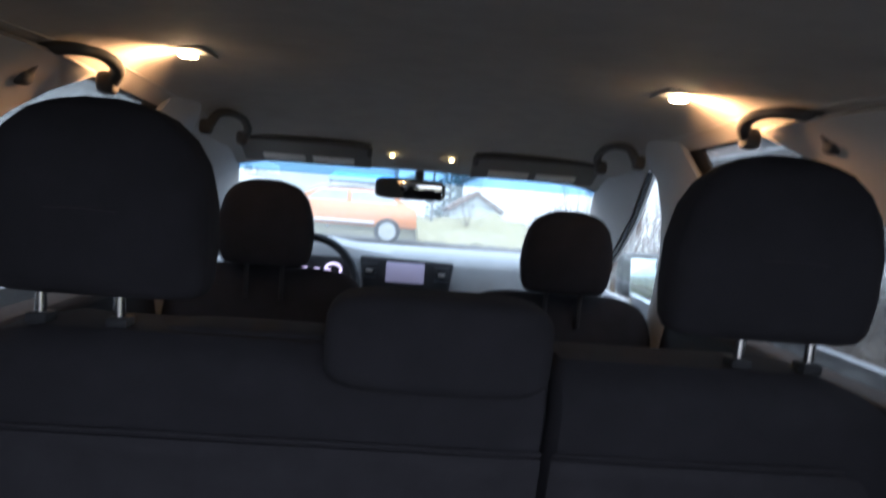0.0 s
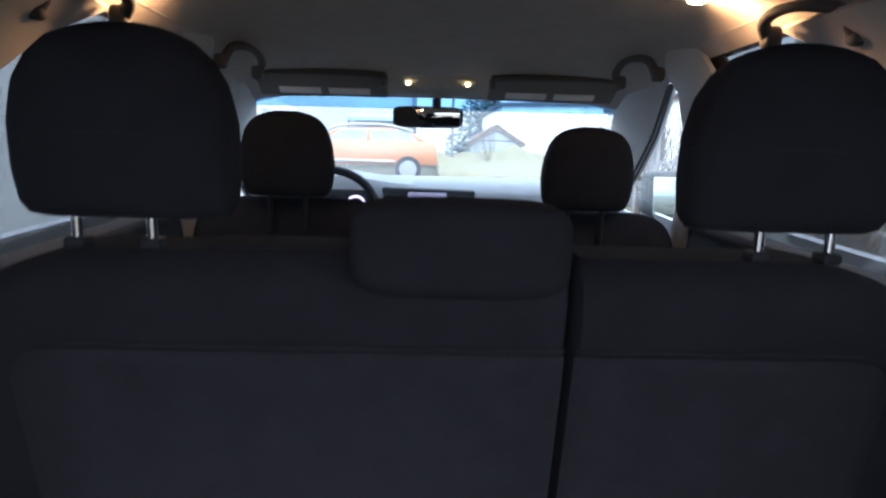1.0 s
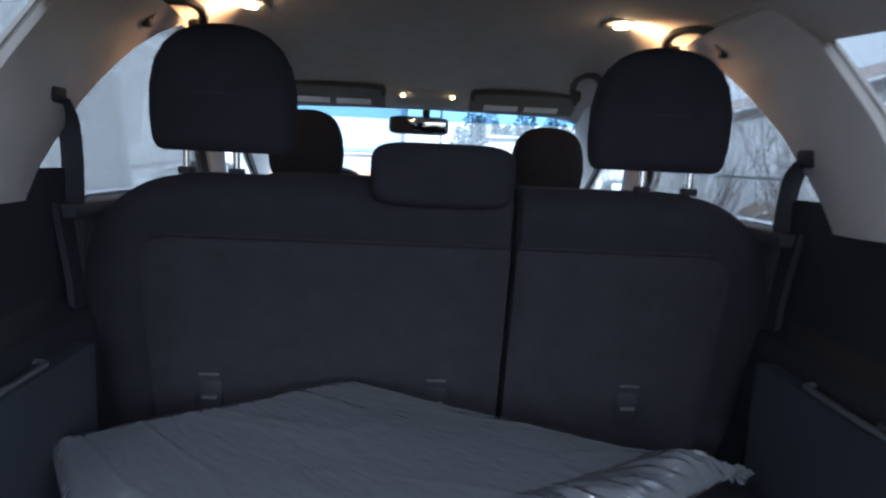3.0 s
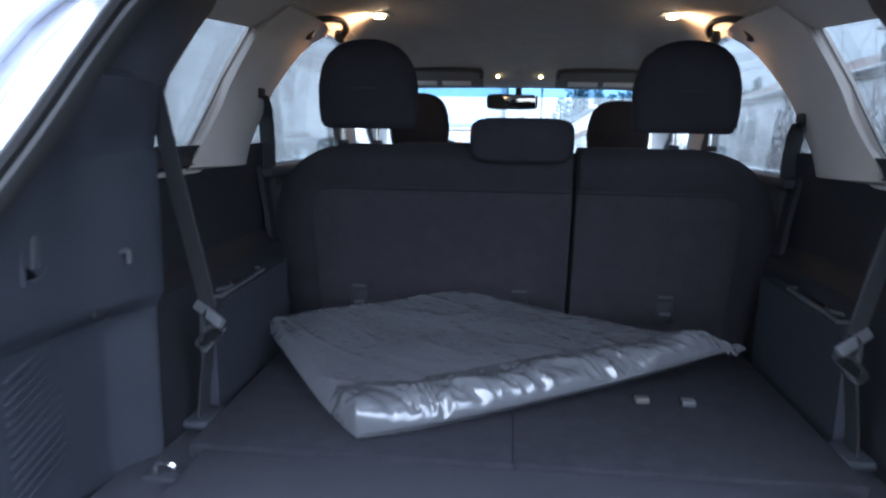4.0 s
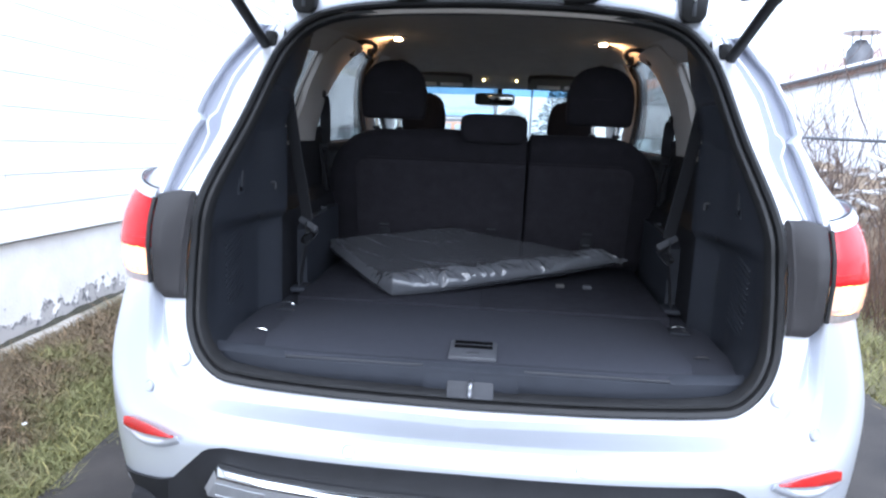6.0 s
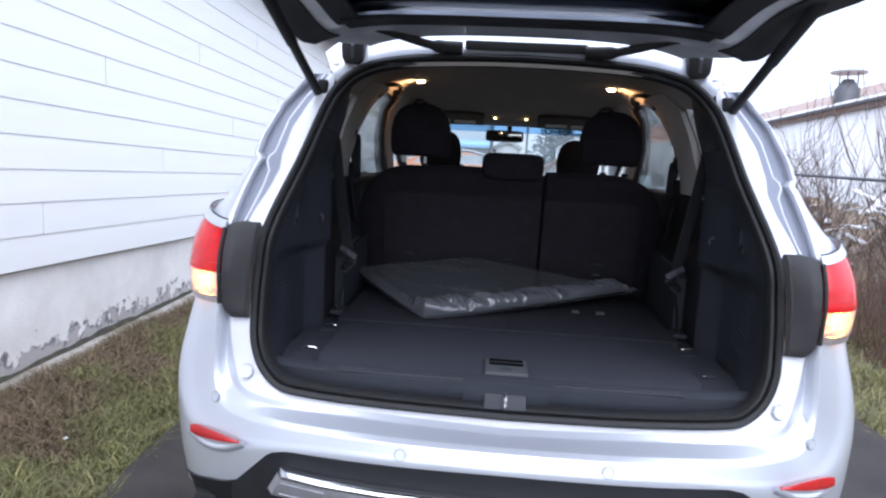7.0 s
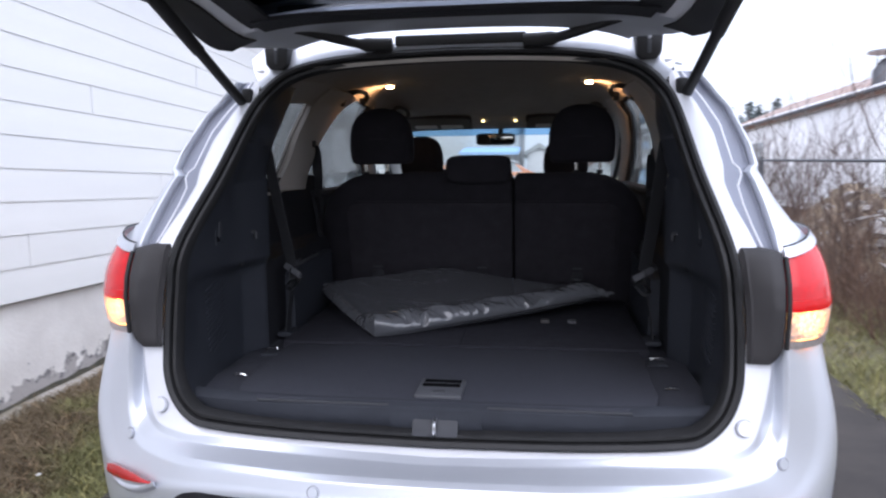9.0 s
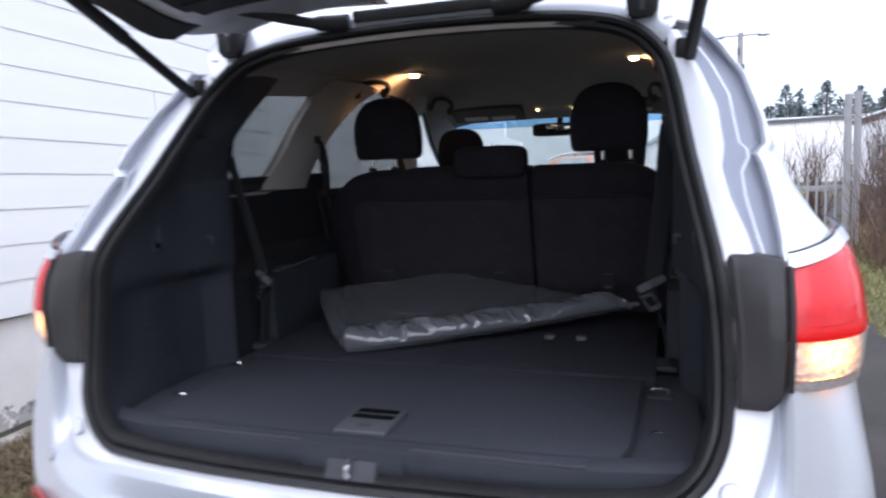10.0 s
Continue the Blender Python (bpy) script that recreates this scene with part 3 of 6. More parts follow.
for s in (1, -1):
    # reflector in its recess, with a bright lip below it
    ry = lambda x: float(np.interp(x, [.67, .684, .725, .79, .87, .90], [-.152, -.148, -.131, -.098, -.050, -.02]))
    rows, lip = [], []
    for f in np.linspace(0, 1, 18):
        x = 0.690 + 0.172 * f
        z = 0.586 - 0.013 * f
        h = 0.002 + 0.0160 * math.sin(min(1, f * 1.2) * math.pi / 2) - 0.005 * max(0, f - 0.9) / 0.1
        y = ry(x) - 0.008
        rows.append([(s * x, y + 0.004, z - h), (s * x, y - 0.003, z - h * 0.6), (s * x, y - 0.004, z), (s * x, y, z + h)])
        x2 = 0.676 + 0.196 * f
        sag = 0.027 * math.sin(math.pi * min(1, f * 1.02) ** 1.1) ** 0.8
        zb = 0.586 - 0.022 * f - sag
        y2 = ry(x2)
        lip.append([(s * x2, y2 - 0.001, z - h + 0.004), (s * x2, y2 - 0.001, (z - h) * 0.5 + zb * 0.5), (s * x2, y2 - 0.006, zb + 0.003), (s * x2, y2 - 0.0065, zb), (s * x2, y2 - 0.005, zb - 0.004), (s * x2, y2 + 0.008, zb - 0.016)])
    rf = part("reflector", loft(rows, thick=0.006), REFLECT, car, "slim red bumper reflector")
    part("reflector_lip", loft(lip, thick=0.003), PAINT, rf, "silver painted lip below the reflector")
    for x, z in ((0.256, 0.620), (0.792, 0.668)):
        c, nrm = on_skin(x, z, s)
        r = nrm.to_track_quat("Z", "Y").to_matrix()
        b = bmesh.new()
        bmesh.ops.create_cone(b, segments=24, radius1=0.0125, radius2=0.0115, depth=0.010, cap_ends=True)
        bmesh.ops.transform(b, matrix=Matrix.Translation(c) @ r.to_4x4(), verts=b.verts)
        ps = part("parking_sensor", b, PAINT, car, "round painted parking sensor")
        ringp = [c + r @ Vector((0.0145 * math.cos(t), 0.0145 * math.sin(t), 0.001)) for t in np.linspace(0, 2 * math.pi, 25)]
        part("sensor_ring", tube(ringp, 0.0012, 6), RINGGREY, ps)
    stop = on_skin(0.701, 0.752, s, 1, 4)
    b = bmesh.new()
    bmesh.ops.create_cone(b, segments=28, radius1=0.020, radius2=0.0175, depth=0.020, cap_ends=True)
    bmesh.ops.transform(b, matrix=Matrix.Translation(stop[0] + stop[1] * 0.002) @ stop[1].to_track_quat("Z", "Y").to_matrix().to_4x4(), verts=b.verts)
    bs = part("buffer_stop", b, GAPPAINT, car, "round painted buffer stop")
    q = stop[1].to_track_quat("Z", "Y").to_matrix()
    # grey ring drawn in for the shadow round the stop
    part("stop_shadow_ring", tube([stop[0] + stop[1] * 0.004 + q @ Vector((0.0198 * math.cos(t), 0.0198 * math.sin(t), 0)) for t in np.linspace(0, 2 * math.pi, 25)], 0.0010, 6), RINGGREY, bs)

    # tail lamp: the lens wraps the corner and leans forward at its top
    plan = spline([(.793, -.028), (.834, -.020), (.881, .011), (.920, .058), (.942, .12), (.954, .2), (.960, .32)], 26)
    def lens(zb, zt, off=0.0, n=11):
        rows = []
        for f in np.linspace(0, 1, n):
            rows.append([])
            for k, (x, y) in enumerate(plan):
                u = k / (len(plan) - 1)
                z0 = zb(u) if callable(zb) else zb
                z1 = zt(u) if callable(zt) else zt
                z = z0 + (z1 - z0) * f
                dx = float(np.interp(z, [.92, 1.02, 1.09, 1.135, 1.19], [-.006, 0, -.008, -.018, -.045])) * min(1, u * 1.8)
                dy = float(np.interp(z, [.92, 0.97, 1.02, 1.07, 1.10, 1.135, 1.19], [.006, .001, 0, .010, .024, .046, .090]))
                rows[-1].append((s * (x + dx - off * (0.3 + 0.7 * min(1, u * 1.5))), y + dy + off * (1 - u * 0.8), z))
        return rows
    crown = lambda u: 1.126 + 0.030 * min(1.0, u * 2.0) ** 1.3
    lamp = part("tail_lamp", loft(lens(0.93, lambda u: crown(u) - 0.004, 0.030), thick=0.003), LAMPBACK, car, "tail lamp with a red upper and clear lower lens")
    part("red_lens", loft(lens(1.036, crown), thick=0.004), REDLENS, lamp, "glossy red lens")
    part("clear_lens", loft(lens(0.946, 1.010, n=6), thick=0.003), CLEARLENS, lamp, "clear ribbed lens over an amber bulb")
    part("red_stripe", loft(lens(1.011, 1.0355, 0.0005, n=4), thick=0.004), REDDEEP, lamp, "deeper red band")
    part("lamp_bezel", loft(lens(0.924, 0.944, 0.003, n=5), thick=0.004), LAMPBACK, lamp, "grey lower bezel")
    part("indicator_bulb", cushion((s * 0.866, 0.036, 0.978), (0.085, 0.018, 0.050), 0.8, 0.8, nu=18, nv=10, rot=Euler((0, 0, s * radians(38))).to_matrix()), AMBER, lamp, "glowing amber indicator bulb")
    for k in range(6):
        part("reflector_rib", box((s * (0.812 + 0.020 * k), 0.004 + 0.013 * k, 0.978), (0.003, 0.014, 0.060), 0, rot=Euler((0, 0, s * radians(20))).to_matrix()), CHROME, lamp)
    part("lamp_top_strip", loft(lens(lambda u: crown(u) + 0.003, lambda u: crown(u) + 0.024, -0.0085, n=6), thick=0.004), PAINT, car, "silver painted strip above the tail lamp")
    part("strip_seam", tube(lens(0, lambda u: crown(u) + 0.0265, -0.0065, n=2)[1], 0.0022, 6), RUBBER, car, "dark seam above the tail lamp")
    # dark cover between the seal and the tail lamp
    rows = []
    yl = lambda z: float(np.interp(z, [.88, .93, 1.02, 1.07, 1.10, 1.135, 1.15], [-.018, -.024, -.030, -.020, -.006, .016, .026]))
    for f in np.linspace(0, 1, 22):
        rows.append([])
        for k in range(18):
            u = k / 17
            zt = 1.148 - 0.010 * max(0, (u - 0.45) / 0.55) ** 1.2 - 0.014 * max(0, 1 - u / 0.12) ** 2
            zb = 0.887 + 0.020 * max(0, (u - 0.80) / 0.20) ** 1.5
            z = zb + (zt - zb) * f
            xa = seal_x(z) + 0.001
            xb = 0.7915 - 0.016 * max(0, (0.935 - z) / 0.05) ** 1.5
            ya, yb = rear(z) - 0.012, yl(z) - 0.004
            y = ya + (yb - ya) * min(1, u * 1.5) - 0.004 * math.sin(math.pi * min(1, u)) ** 0.7
            y -= 0.004 if 0.06 < u < 0.13 else 0
            edge = min(f, 1 - f, (1 - u) * 0.8)
            y += 0.005 * max(0, 1 - edge / 0.03) ** 2
            rows[-1].append((s * (xa + (xb - xa) * u), y, z))
        last = rows[-1][-1]
        rows[-1].append((last[0], last[1] + 0.035, last[2]))
    cov = part("lamp_side_cover", loft(rows, thick=0.003), COVER, car, "charcoal plastic cover beside the tail lamp")
    part("lamp_gap", tube([(s * 0.7975, yl(z) - 0.002, z) for z in np.linspace(0.925, 1.130, 14)], 0.0055, 8), RUBBER, cov, "black gap strip along the lens")
    top = [(p[0], p[1], p[2]) for p in rows[-1][:-1]]
    part("cover_top", loft([top, [(p[0], p[1] + 0.04, p[2] + 0.002) for p in top]], thick=0.003), COVER, cov)
    # black lip under the corner
    lipc = spline([(.69, -.138, .476), (.75, -.112, .455), (.86, -.045, .432), (.910, .04, .420), (.936, .16, .405), (.942, .34, .39)], 28)
    rows = [[(s * (p[0] + 0.004 - 0.05 * f), p[1] - 0.006 + 0.03 * f, p[2] + (0.27 - p[2]) * f) for p in lipc] for f in np.linspace(0, 1, 6)]
    part("corner_lip", loft(rows, thick=0.006), BLACKP, car, "black plastic lower lip of the bumper")

# roof, header and its fittings
rows = []
for y in np.linspace(0.50, 2.85, 26):
    rows.append([(x, y + 0.04 * (abs(x) / 0.66) ** 2, head_z(y) + 0.042 - 0.065 * (abs(x) / 0.66) ** 2.4) for x in np.linspace(-0.66, 0.66, 31)])
part("roof", loft(rows, thick=0.006), PAINT, car, "silver painted roof")
rows = []
top = ring(0, 0)
hdr = sorted([p for p in top if p.z > 1.56], key=lambda p: p.x)
rows = [[(p.x, p.y, p.z) for p in hdr], [(p.x * 1.02, p.y + 0.006, p.z + 0.019) for p in hdr], [(p.x * 1.05, p.y + 0.02, p.z + 0.038 + 0.030 * abs(p.x)) for p in hdr], [(p.x * 1.09, p.y + 0.06, p.z + 0.054 + 0.075 * abs(p.x)) for p in hdr]]
part("roof_header", loft(rows, thick=0.004), PAINT, car, "silver painted roof header with hinge pockets")
part("header_strip", box((0.008, 0.458, 1.7115), (0.39, 0.018, 0.030), 0.006), RUBBER, car, "black rubber header strip")
for s in (1, -1):
    h = part("hinge", slab([(s * 0.506, 1.722), (s * 0.584, 1.712), (s * 0.580, 1.650), (s * 0.568, 1.634), (s * 0.525, 1.632), (s * 0.512, 1.648)], "y", 0.415, 0.055, 0.006), RUBBER, car, "black tailgate hinge cover")
    part("hinge_slot", box((s * 0.545, 0.4135, 1.684), (0.010, 0.004, 0.070), 0.001), TRIML, h)
    part("hinge_arm", tube(spline([(s * 0.545, 0.42, 1.685), (s * 0.545, 0.40, 1.715), (s * 0.545, 0.37, 1.745)], 7), 0.006, 8), GAPPAINT, h)
    part("strut_bracket", box((s * 0.632, 0.40, 1.552), (0.032, 0.04, 0.05), 0.008), RUBBER, car, "black strut bracket")
    st = part("gas_strut", tube([(s * 0.645, 0.385, 1.535), (s * 0.658, 0.26, 1.605), (s * 0.667, 0.17, 1.655)], 0.0145, 12), RUBBER, car, "black tailgate support strut")
    part("strut_rod", tube([(s * 0.667, 0.17, 1.655), (s * 0.70, -0.11, 1.81)], 0.0175, 12), RUBBER, st)
    part("wiring_sleeve", tube(spline([(s * 0.195, 0.452, 1.700), (s * 0.278, 0.440, 1.702), (s * 0.36, 0.405, 1.716), (s * 0.423, 0.372, 1.731), (s * 0.50, 0.335, 1.745)], 18), [0.021] * 5 + [0.0145] * 13, 10), RUBBER, car, "black wiring sleeve between roof and tailgate")
    part("jamb_plug", box((s * 0.603, 0.432, 1.622), (0.026, 0.008, 0.026), 0.003), GAPPAINT, car)

# tailgate, raised over the loading space
GH = Vector((0, 0.405, 1.738))
GD = Vector((0, -0.990, 0.139))
GN = Vector((0, 0.139, 0.990))


def gate_half(v):
    return float(np.interp(v, [0, 0.04, 0.10, 0.18, 0.35, 0.52, 0.62, 0.80, 0.92, 1.0, 1.05], [0.50, 0.60, 0.665, 0.685, 0.705, 0.74, 0.785, 0.785, 0.735, 0.66, 0.54]))


def gate_point(u, v, up=0.0):
    """u across, v from the hinges to the free edge, up away from the ground."""
    sag = 0.055 * abs(u) ** 5 * math.exp(-((v - 0.10) / 0.16) ** 2) + 0.03 * abs(u) ** 5 * min(1, max(0, v - 0.2) / 0.3)
    arch = 0.018 * (1 - u * u) * max(0.0, 1 - v / 0.2)
    return GH + GD * v + GN * (up - sag + arch) + Vector((u * gate_half(v), 0, 0))


rows = []
for v in np.linspace(0, 1.05, 30):
    t = float(np.interp(v, [0, 0.08, 0.5, 0.6, 0.95, 1.05], [0.03, 0.05, 0.07, 0.15, 0.16, 0.06]))
    row = []
    for a in np.linspace(0, math.pi, 33):
        c = -math.cos(a)
        u = math.copysign(abs(c) ** 0.5, c)
        row.append(gate_point(u, v, t * math.sin(a) ** 0.45 + 0.002))
    rows.append(row)
gate = part("tailgate", loft(rows, thick=0.003), PAINT, car, "raised silver tailgate seen from below")
patch = lambda u0, u1, v0, v1, up, nu=17, nv=13: [[gate_point(u, v, up(u, v)) for u in np.linspace(u0, u1, nu)] for v in np.linspace(v0, v1, nv)]
part("frame_head", loft(patch(-0.985, 0.985, -0.015, 0.115, lambda u, v: 0.002 - 0.014 * max(0.0, 1 - (v + 0.015) / 0.07) ** 1.5 - 0.008 * math.sin(math.pi * min(1, max(0, v / 0.115))), 41), thick=0.008), PAINT, gate, "silver painted tailgate frame")
for q in (-1, 1):
    part("frame_side", loft(patch(0.83 * q, 0.905 * q, 0.09, 0.58, lambda u, v: 0.0, 6, 20), thick=0.008), GAPPAINT, gate, "silver painted tailgate frame")
    part("side_spoiler", loft(patch(0.90 * q, 1.02 * q, 0.07, 0.58, lambda u, v: -0.006, 6, 20), thick=0.012), RUBBER, gate, "black side spoiler")
    part("pillar_lining", loft(patch(0.72 * q, 0.835 * q, 0.13, 0.58, lambda u, v: -0.002, 8, 20), thick=0.010), TRIMD, gate, "black pillar lining")
part("rear_window", loft(patch(-0.86, 0.86, 0.11, 0.56, lambda u, v: 0.03, 21, 12), thick=0.004), REARGLASS, gate, "dark tinted rear window")
part("head_lining", loft(patch(-0.80, 0.80, 0.10, 0.17, lambda u, v: -0.004, 31, 6), thick=0.012), TRIMD, gate, "black head lining")
low = part("tailgate_lining", loft(patch(-0.985, 0.985, 0.52, 1.03, lambda u, v: -0.004 - 0.012 * math.sin(math.pi * min(1, max(0, (v - 0.52) / 0.5))) * (1 - u ** 4), 33, 18), thick=0.014), TRIMD, gate, "black plastic tailgate lining")
part("pull_cup", box(gate_point(0.45, 0.86, -0.012), (0.16, 0.05, 0.012), 0.005), RUBBER, low)
part("gate_latch", box(gate_point(0.0, 1.0, 0.0), (0.09, 0.05, 0.03), 0.008), SATIN, gate, "grey tailgate latch")


# inside the car -----------------------------------------------------------------
# headliner
rows = []
for y in np.linspace(0.455, 2.82, 30):
    rows.append([(x, y, head_z(y, x)) for x in np.linspace(-0.645, 0.645, 41)])
liner = part("headliner", loft(rows, thick=-0.012), HEADL, car, "pale grey cloth headliner")
for s in (1, -1):
    rows = []
    for y in np.linspace(0.42, 2.75, 30):
        z1 = head_z(y, 0.62)
        rows.append([(s * (0.60 + 0.085 * f), y, z1 + 0.02 - (0.075 if y < 1.15 else 0.024) * f) for f in np.linspace(0, 1, 6)])
    part("roof_rail_trim", loft(rows, thick=0.01), PALE, car, "pale grey roof rail trim")
    # pillars inside
    rows = []
    for z in np.linspace(1.290, 1.625, 24):
        a = rear(z) + 0.02
        b = float(np.interp(z, [1.29, 1.365, 1.42, 1.47, 1.52, 1.565, 1.625], [0.471, 0.462, 0.476, 0.535, 0.620, 0.705, 0.80]))
        x0, x1 = bay_x(a, z), float(np.interp(z, [1.27, 1.30, 1.36, 1.47, 1.53, 1.60], [0.626, 0.620, 0.597, 0.592, 0.606, 0.625]))
        row = []
        for f in np.linspace(0, 1, 14):
            g = f * f * (3 - 2 * f)
            w = min(1.0, (z - 1.29) / 0.12)
            y = a + (b - a) * f
            x = x0 + (x1 - x0) * g - 0.010 * math.sin(math.pi * f)
            row.append((s * (bay_x(y, 1.29) * (1 - w) + x * w), y, z))
        x1 = abs(row[-1][0])
        row += [(s * (x1 + 0.004), b + 0.007, z), (s * (x1 + 0.03), b + 0.012, z), (s * 0.728, b + 0.016, z)]
        rows.append(row)
    part("tail_pillar_trim", loft(rows, thick=0.005), TRIM, car, "charcoal tail pillar trim")
    pt = band("window_pillar_trim", w2, w3, 1.25, 1.66, lambda z: in_x(z) + 0.004, PALE, car, s, "pale grey pillar trim", bulge=-0.02)
    for f in (w2, w3):
        part("trim_return", loft([[(s * (in_x(z) + 0.004 + 0.028 * k / 2), f(z), z) for k in range(3)] for z in np.linspace(1.25, 1.66, 12)], thick=0.002), PALE, pt)
    band("middle_pillar_trim", w4, w5, 0.7, 1.68, lambda z: in_x(z) + 0.01, PALE, car, s, "pale grey middle pillar trim", bulge=-0.02)
    rows = []
    for z in np.linspace(1.10, 1.61, 16):
        f = (1.56 - z) / 0.435
        a, b = Vector((0.634 + 0.17 * f, 2.80 + 0.78 * f, z)), Vector((in_x(min(z, 1.60)) + 0.012, w6(z) - 0.012, z))
        rows.append([(s * (p.x - 0.012 * math.sin(math.pi * k / 8)), p.y, p.z) for k in range(9) for p in [b.lerp(a, k / 8)]])
    part("front_pillar_trim", loft(rows, thick=0.008), PALE, car, "pale grey windscreen pillar trim")
    # load bay wall: from the seal forward
    zs = sorted(list(np.linspace(0.735, 1.30, 20)) + [1.030, 1.042, 1.054, 1.066])
    rows = []
    for z in zs:
        ys = list(rear(z) + 0.02 + (0.38 - rear(z) - 0.02) * np.linspace(0, 1, 12) ** 1.2) + [0.388, 0.396, 0.43, 0.457, 0.464, 0.471]
        rows.append([(s * bay_x(y, z), y, z) for y in ys])
    bay = part("load_bay_trim", loft(rows, thick=0.006), TRIM, car, "charcoal plastic load bay side trim")
    # the lining's forward section, in a darker trim than the rear one
    rows = [[(s * (bay_x(y, z) + (0.0 if y < 0.472 else 0.006)), y, z) for y in [0.471, 0.478, 0.49, 0.52, 0.56] + list(np.linspace(0.62, 1.20, 7))] for z in zs]
    part("wheel_arch_trim", loft(rows, thick=0.006), TRIMD, car, "darker trim over the wheel arch")
    part("trim_seam", tube([(s * (bay_x(y, 1.293) - 0.001), y, 1.325) for y in np.linspace(rear(1.325) + 0.03, 0.46, 10)], 0.0022, 6), SLOT, bay)
    # slanting facet before the wheel arch; the light it catches is a paler grey
    rows = []
    for z in np.linspace(0.782, 1.034, 12):
        k = 0.010 * max(0.0, (z - 1.02) / 0.014) ** 2
        rows.append([(s * (bay_x(y, min(z, 1.03)) - 0.0035 + k), y, z) for y in np.linspace(0.399, 0.462, 8)])
    part("side_pocket_panel", loft(rows, thick=0.003), TRIMM, bay, "smooth side panel, its grey paled for the light it catches")
    # louvre behind it: two columns of slats
    for k in range(13):
        y, z = 0.232, 0.825 + 0.0155 * k
        part("vent_slat", box((s * (bay_x(y, z) - 0.004), y, z), (0.012, 0.115, 0.006), 0.002, rot=Euler((radians(17), 0, 0)).to_matrix()), TRIM, bay)
    # release handle in a framed recess, hook, screw cap
    hx = bay_x(0.205, 1.17) - 0.002
    fr = fillet([(s * hx, 0.186, 1.128), (s * hx, 0.182, 1.212), (s * hx, 0.228, 1.218), (s * hx, 0.236, 1.150), (s * hx, 0.222, 1.128), (s * hx, 0.186, 1.128)], 5, 0.014)
    hd = part("release_handle", tube(fr, 0.0042, 6), TRIM, bay, "framed release handle")
    part("handle_recess", box((s * (hx + 0.001), 0.208, 1.173), (0.006, 0.042, 0.080), 0.002), SLOT, hd)
    part("handle_lever", box((s * (hx - 0.003), 0.208, 1.170), (0.008, 0.016, 0.046), 0.003), TRIMM, hd)
    kx = bay_x(0.375, 1.135)
    part("hook", tube(spline([(s * (kx + 0.004), 0.375, 1.140), (s * (kx - 0.016), 0.375, 1.143), (s * (kx - 0.018), 0.375, 1.124)], 8), 0.0055, 8), TRIMM, bay)
    part("screw_cap", cushion((s * (bay_x(0.330, 1.058) - 0.001), 0.330, 1.060), (0.012, 0.026, 0.034), 0.7, 0.7, nu=14, nv=8), TRIMD, bay)
    # ledge under the quarter window
    rows = [[(s * (0.728 - 0.046 * f), y, 1.290 - 0.030 * f ** 2.5) for f in np.linspace(0, 1, 8)] for y in np.linspace(0.475, 1.04, 14)]
    part("window_ledge", loft(rows, thick=0.01), TRIMD, car, "charcoal window ledge")
    # third-row side console with a tray and a cup ring
    sc = part("side_console", shell([[(s * (0.598 + 0.004 * math.cos(6 * z)), y, z + 0.03 * (y - 0.64) - 0.02 * max(0.0, (0.70 - y) / 0.06) ** 2 * (z > 0.97)) for y in np.linspace(0.64, 1.09, 14)] for z in np.linspace(0.70, 0.985, 9)], (s * 0.10, 0, 0)), TRIM, car, "charcoal third-row side console")
    part("console_tray", tube(fillet([(s * 0.612, 0.70, 0.992), (s * 0.680, 0.70, 0.992), (s * 0.680, 0.96, 1.000), (s * 0.612, 0.96, 1.000), (s * 0.612, 0.70, 0.992)], 5, 0.02), 0.005, 6), TRIML, sc)
    part("cup_ring", tube([(s * (0.645 + 0.026 * math.cos(t)), 0.76 + 0.034 * math.sin(t), 0.998) for t in np.linspace(0, 2 * math.pi, 19)], 0.006, 6), TRIMM, sc)
    part("belt_outlet", box((s * 0.600, 0.575, 0.780), (0.05, 0.085, 0.016), 0.004), TRIM, car, "charcoal belt outlet at the foot of the side trim")
    # rounded surround and gasket of the quarter window
    def quarter(off):
        c = [(0.50 - off, 1.290 - off), (w2(1.290) + 0.4 * off, 1.290 - off), (w2(1.44) + off * 1.1, 1.44), (w2(1.60) + 1.2 * off, 1.600 + off), (0.80 - off, 1.584 + off), (0.62 - off, 1.43)]
        q = [Vector((0, a, b)) for a, b in c]
        out = []
        for i in range(len(q)):
            u, v, w = q[i - 1], q[i], q[(i + 1) % len(q)]
            r = min(0.042, (u - v).length * 0.4, (w - v).length * 0.4)
            m, n = v + (u - v).normalized() * r, v + (w - v).normalized() * r
            for k in range(7):
                t = k / 6
                e = m * (1 - t) ** 2 + v * 2 * t * (1 - t) + n * t * t
                out.append((s * (in_x(e.z) + 0.018 - 0.010 * min(1, off / 0.02)), e.y, e.z))
        return out
    sr_ = part("quarter_surround", loft([quarter(0.0), quarter(0.012), quarter(0.05)], thick=0.004, closed=True), PALE, car, "pale grey rounded window surround")
    g0 = quarter(0.001)
    part("window_gasket", tube(g0 + g0[:1], 0.0040, 6), RUBBER, sr_)
    # doors inside
    for nm, a, b, top in (("rear_door_trim", 1.15, 2.16, 1.235), ("front_door_trim", 2.26, 3.05, 1.145)):
        d = band(nm, a, b, 0.62, top, lambda z: in_x(z) + 0.015, TRIMD, car, s, "dark plastic door trim")
        part("door_armrest", cushion((s * 0.63, (a + b) / 2, 1.0), (0.10, 0.62, 0.07), 0.5, 0.4), PALE, d, "pale grey armrest")
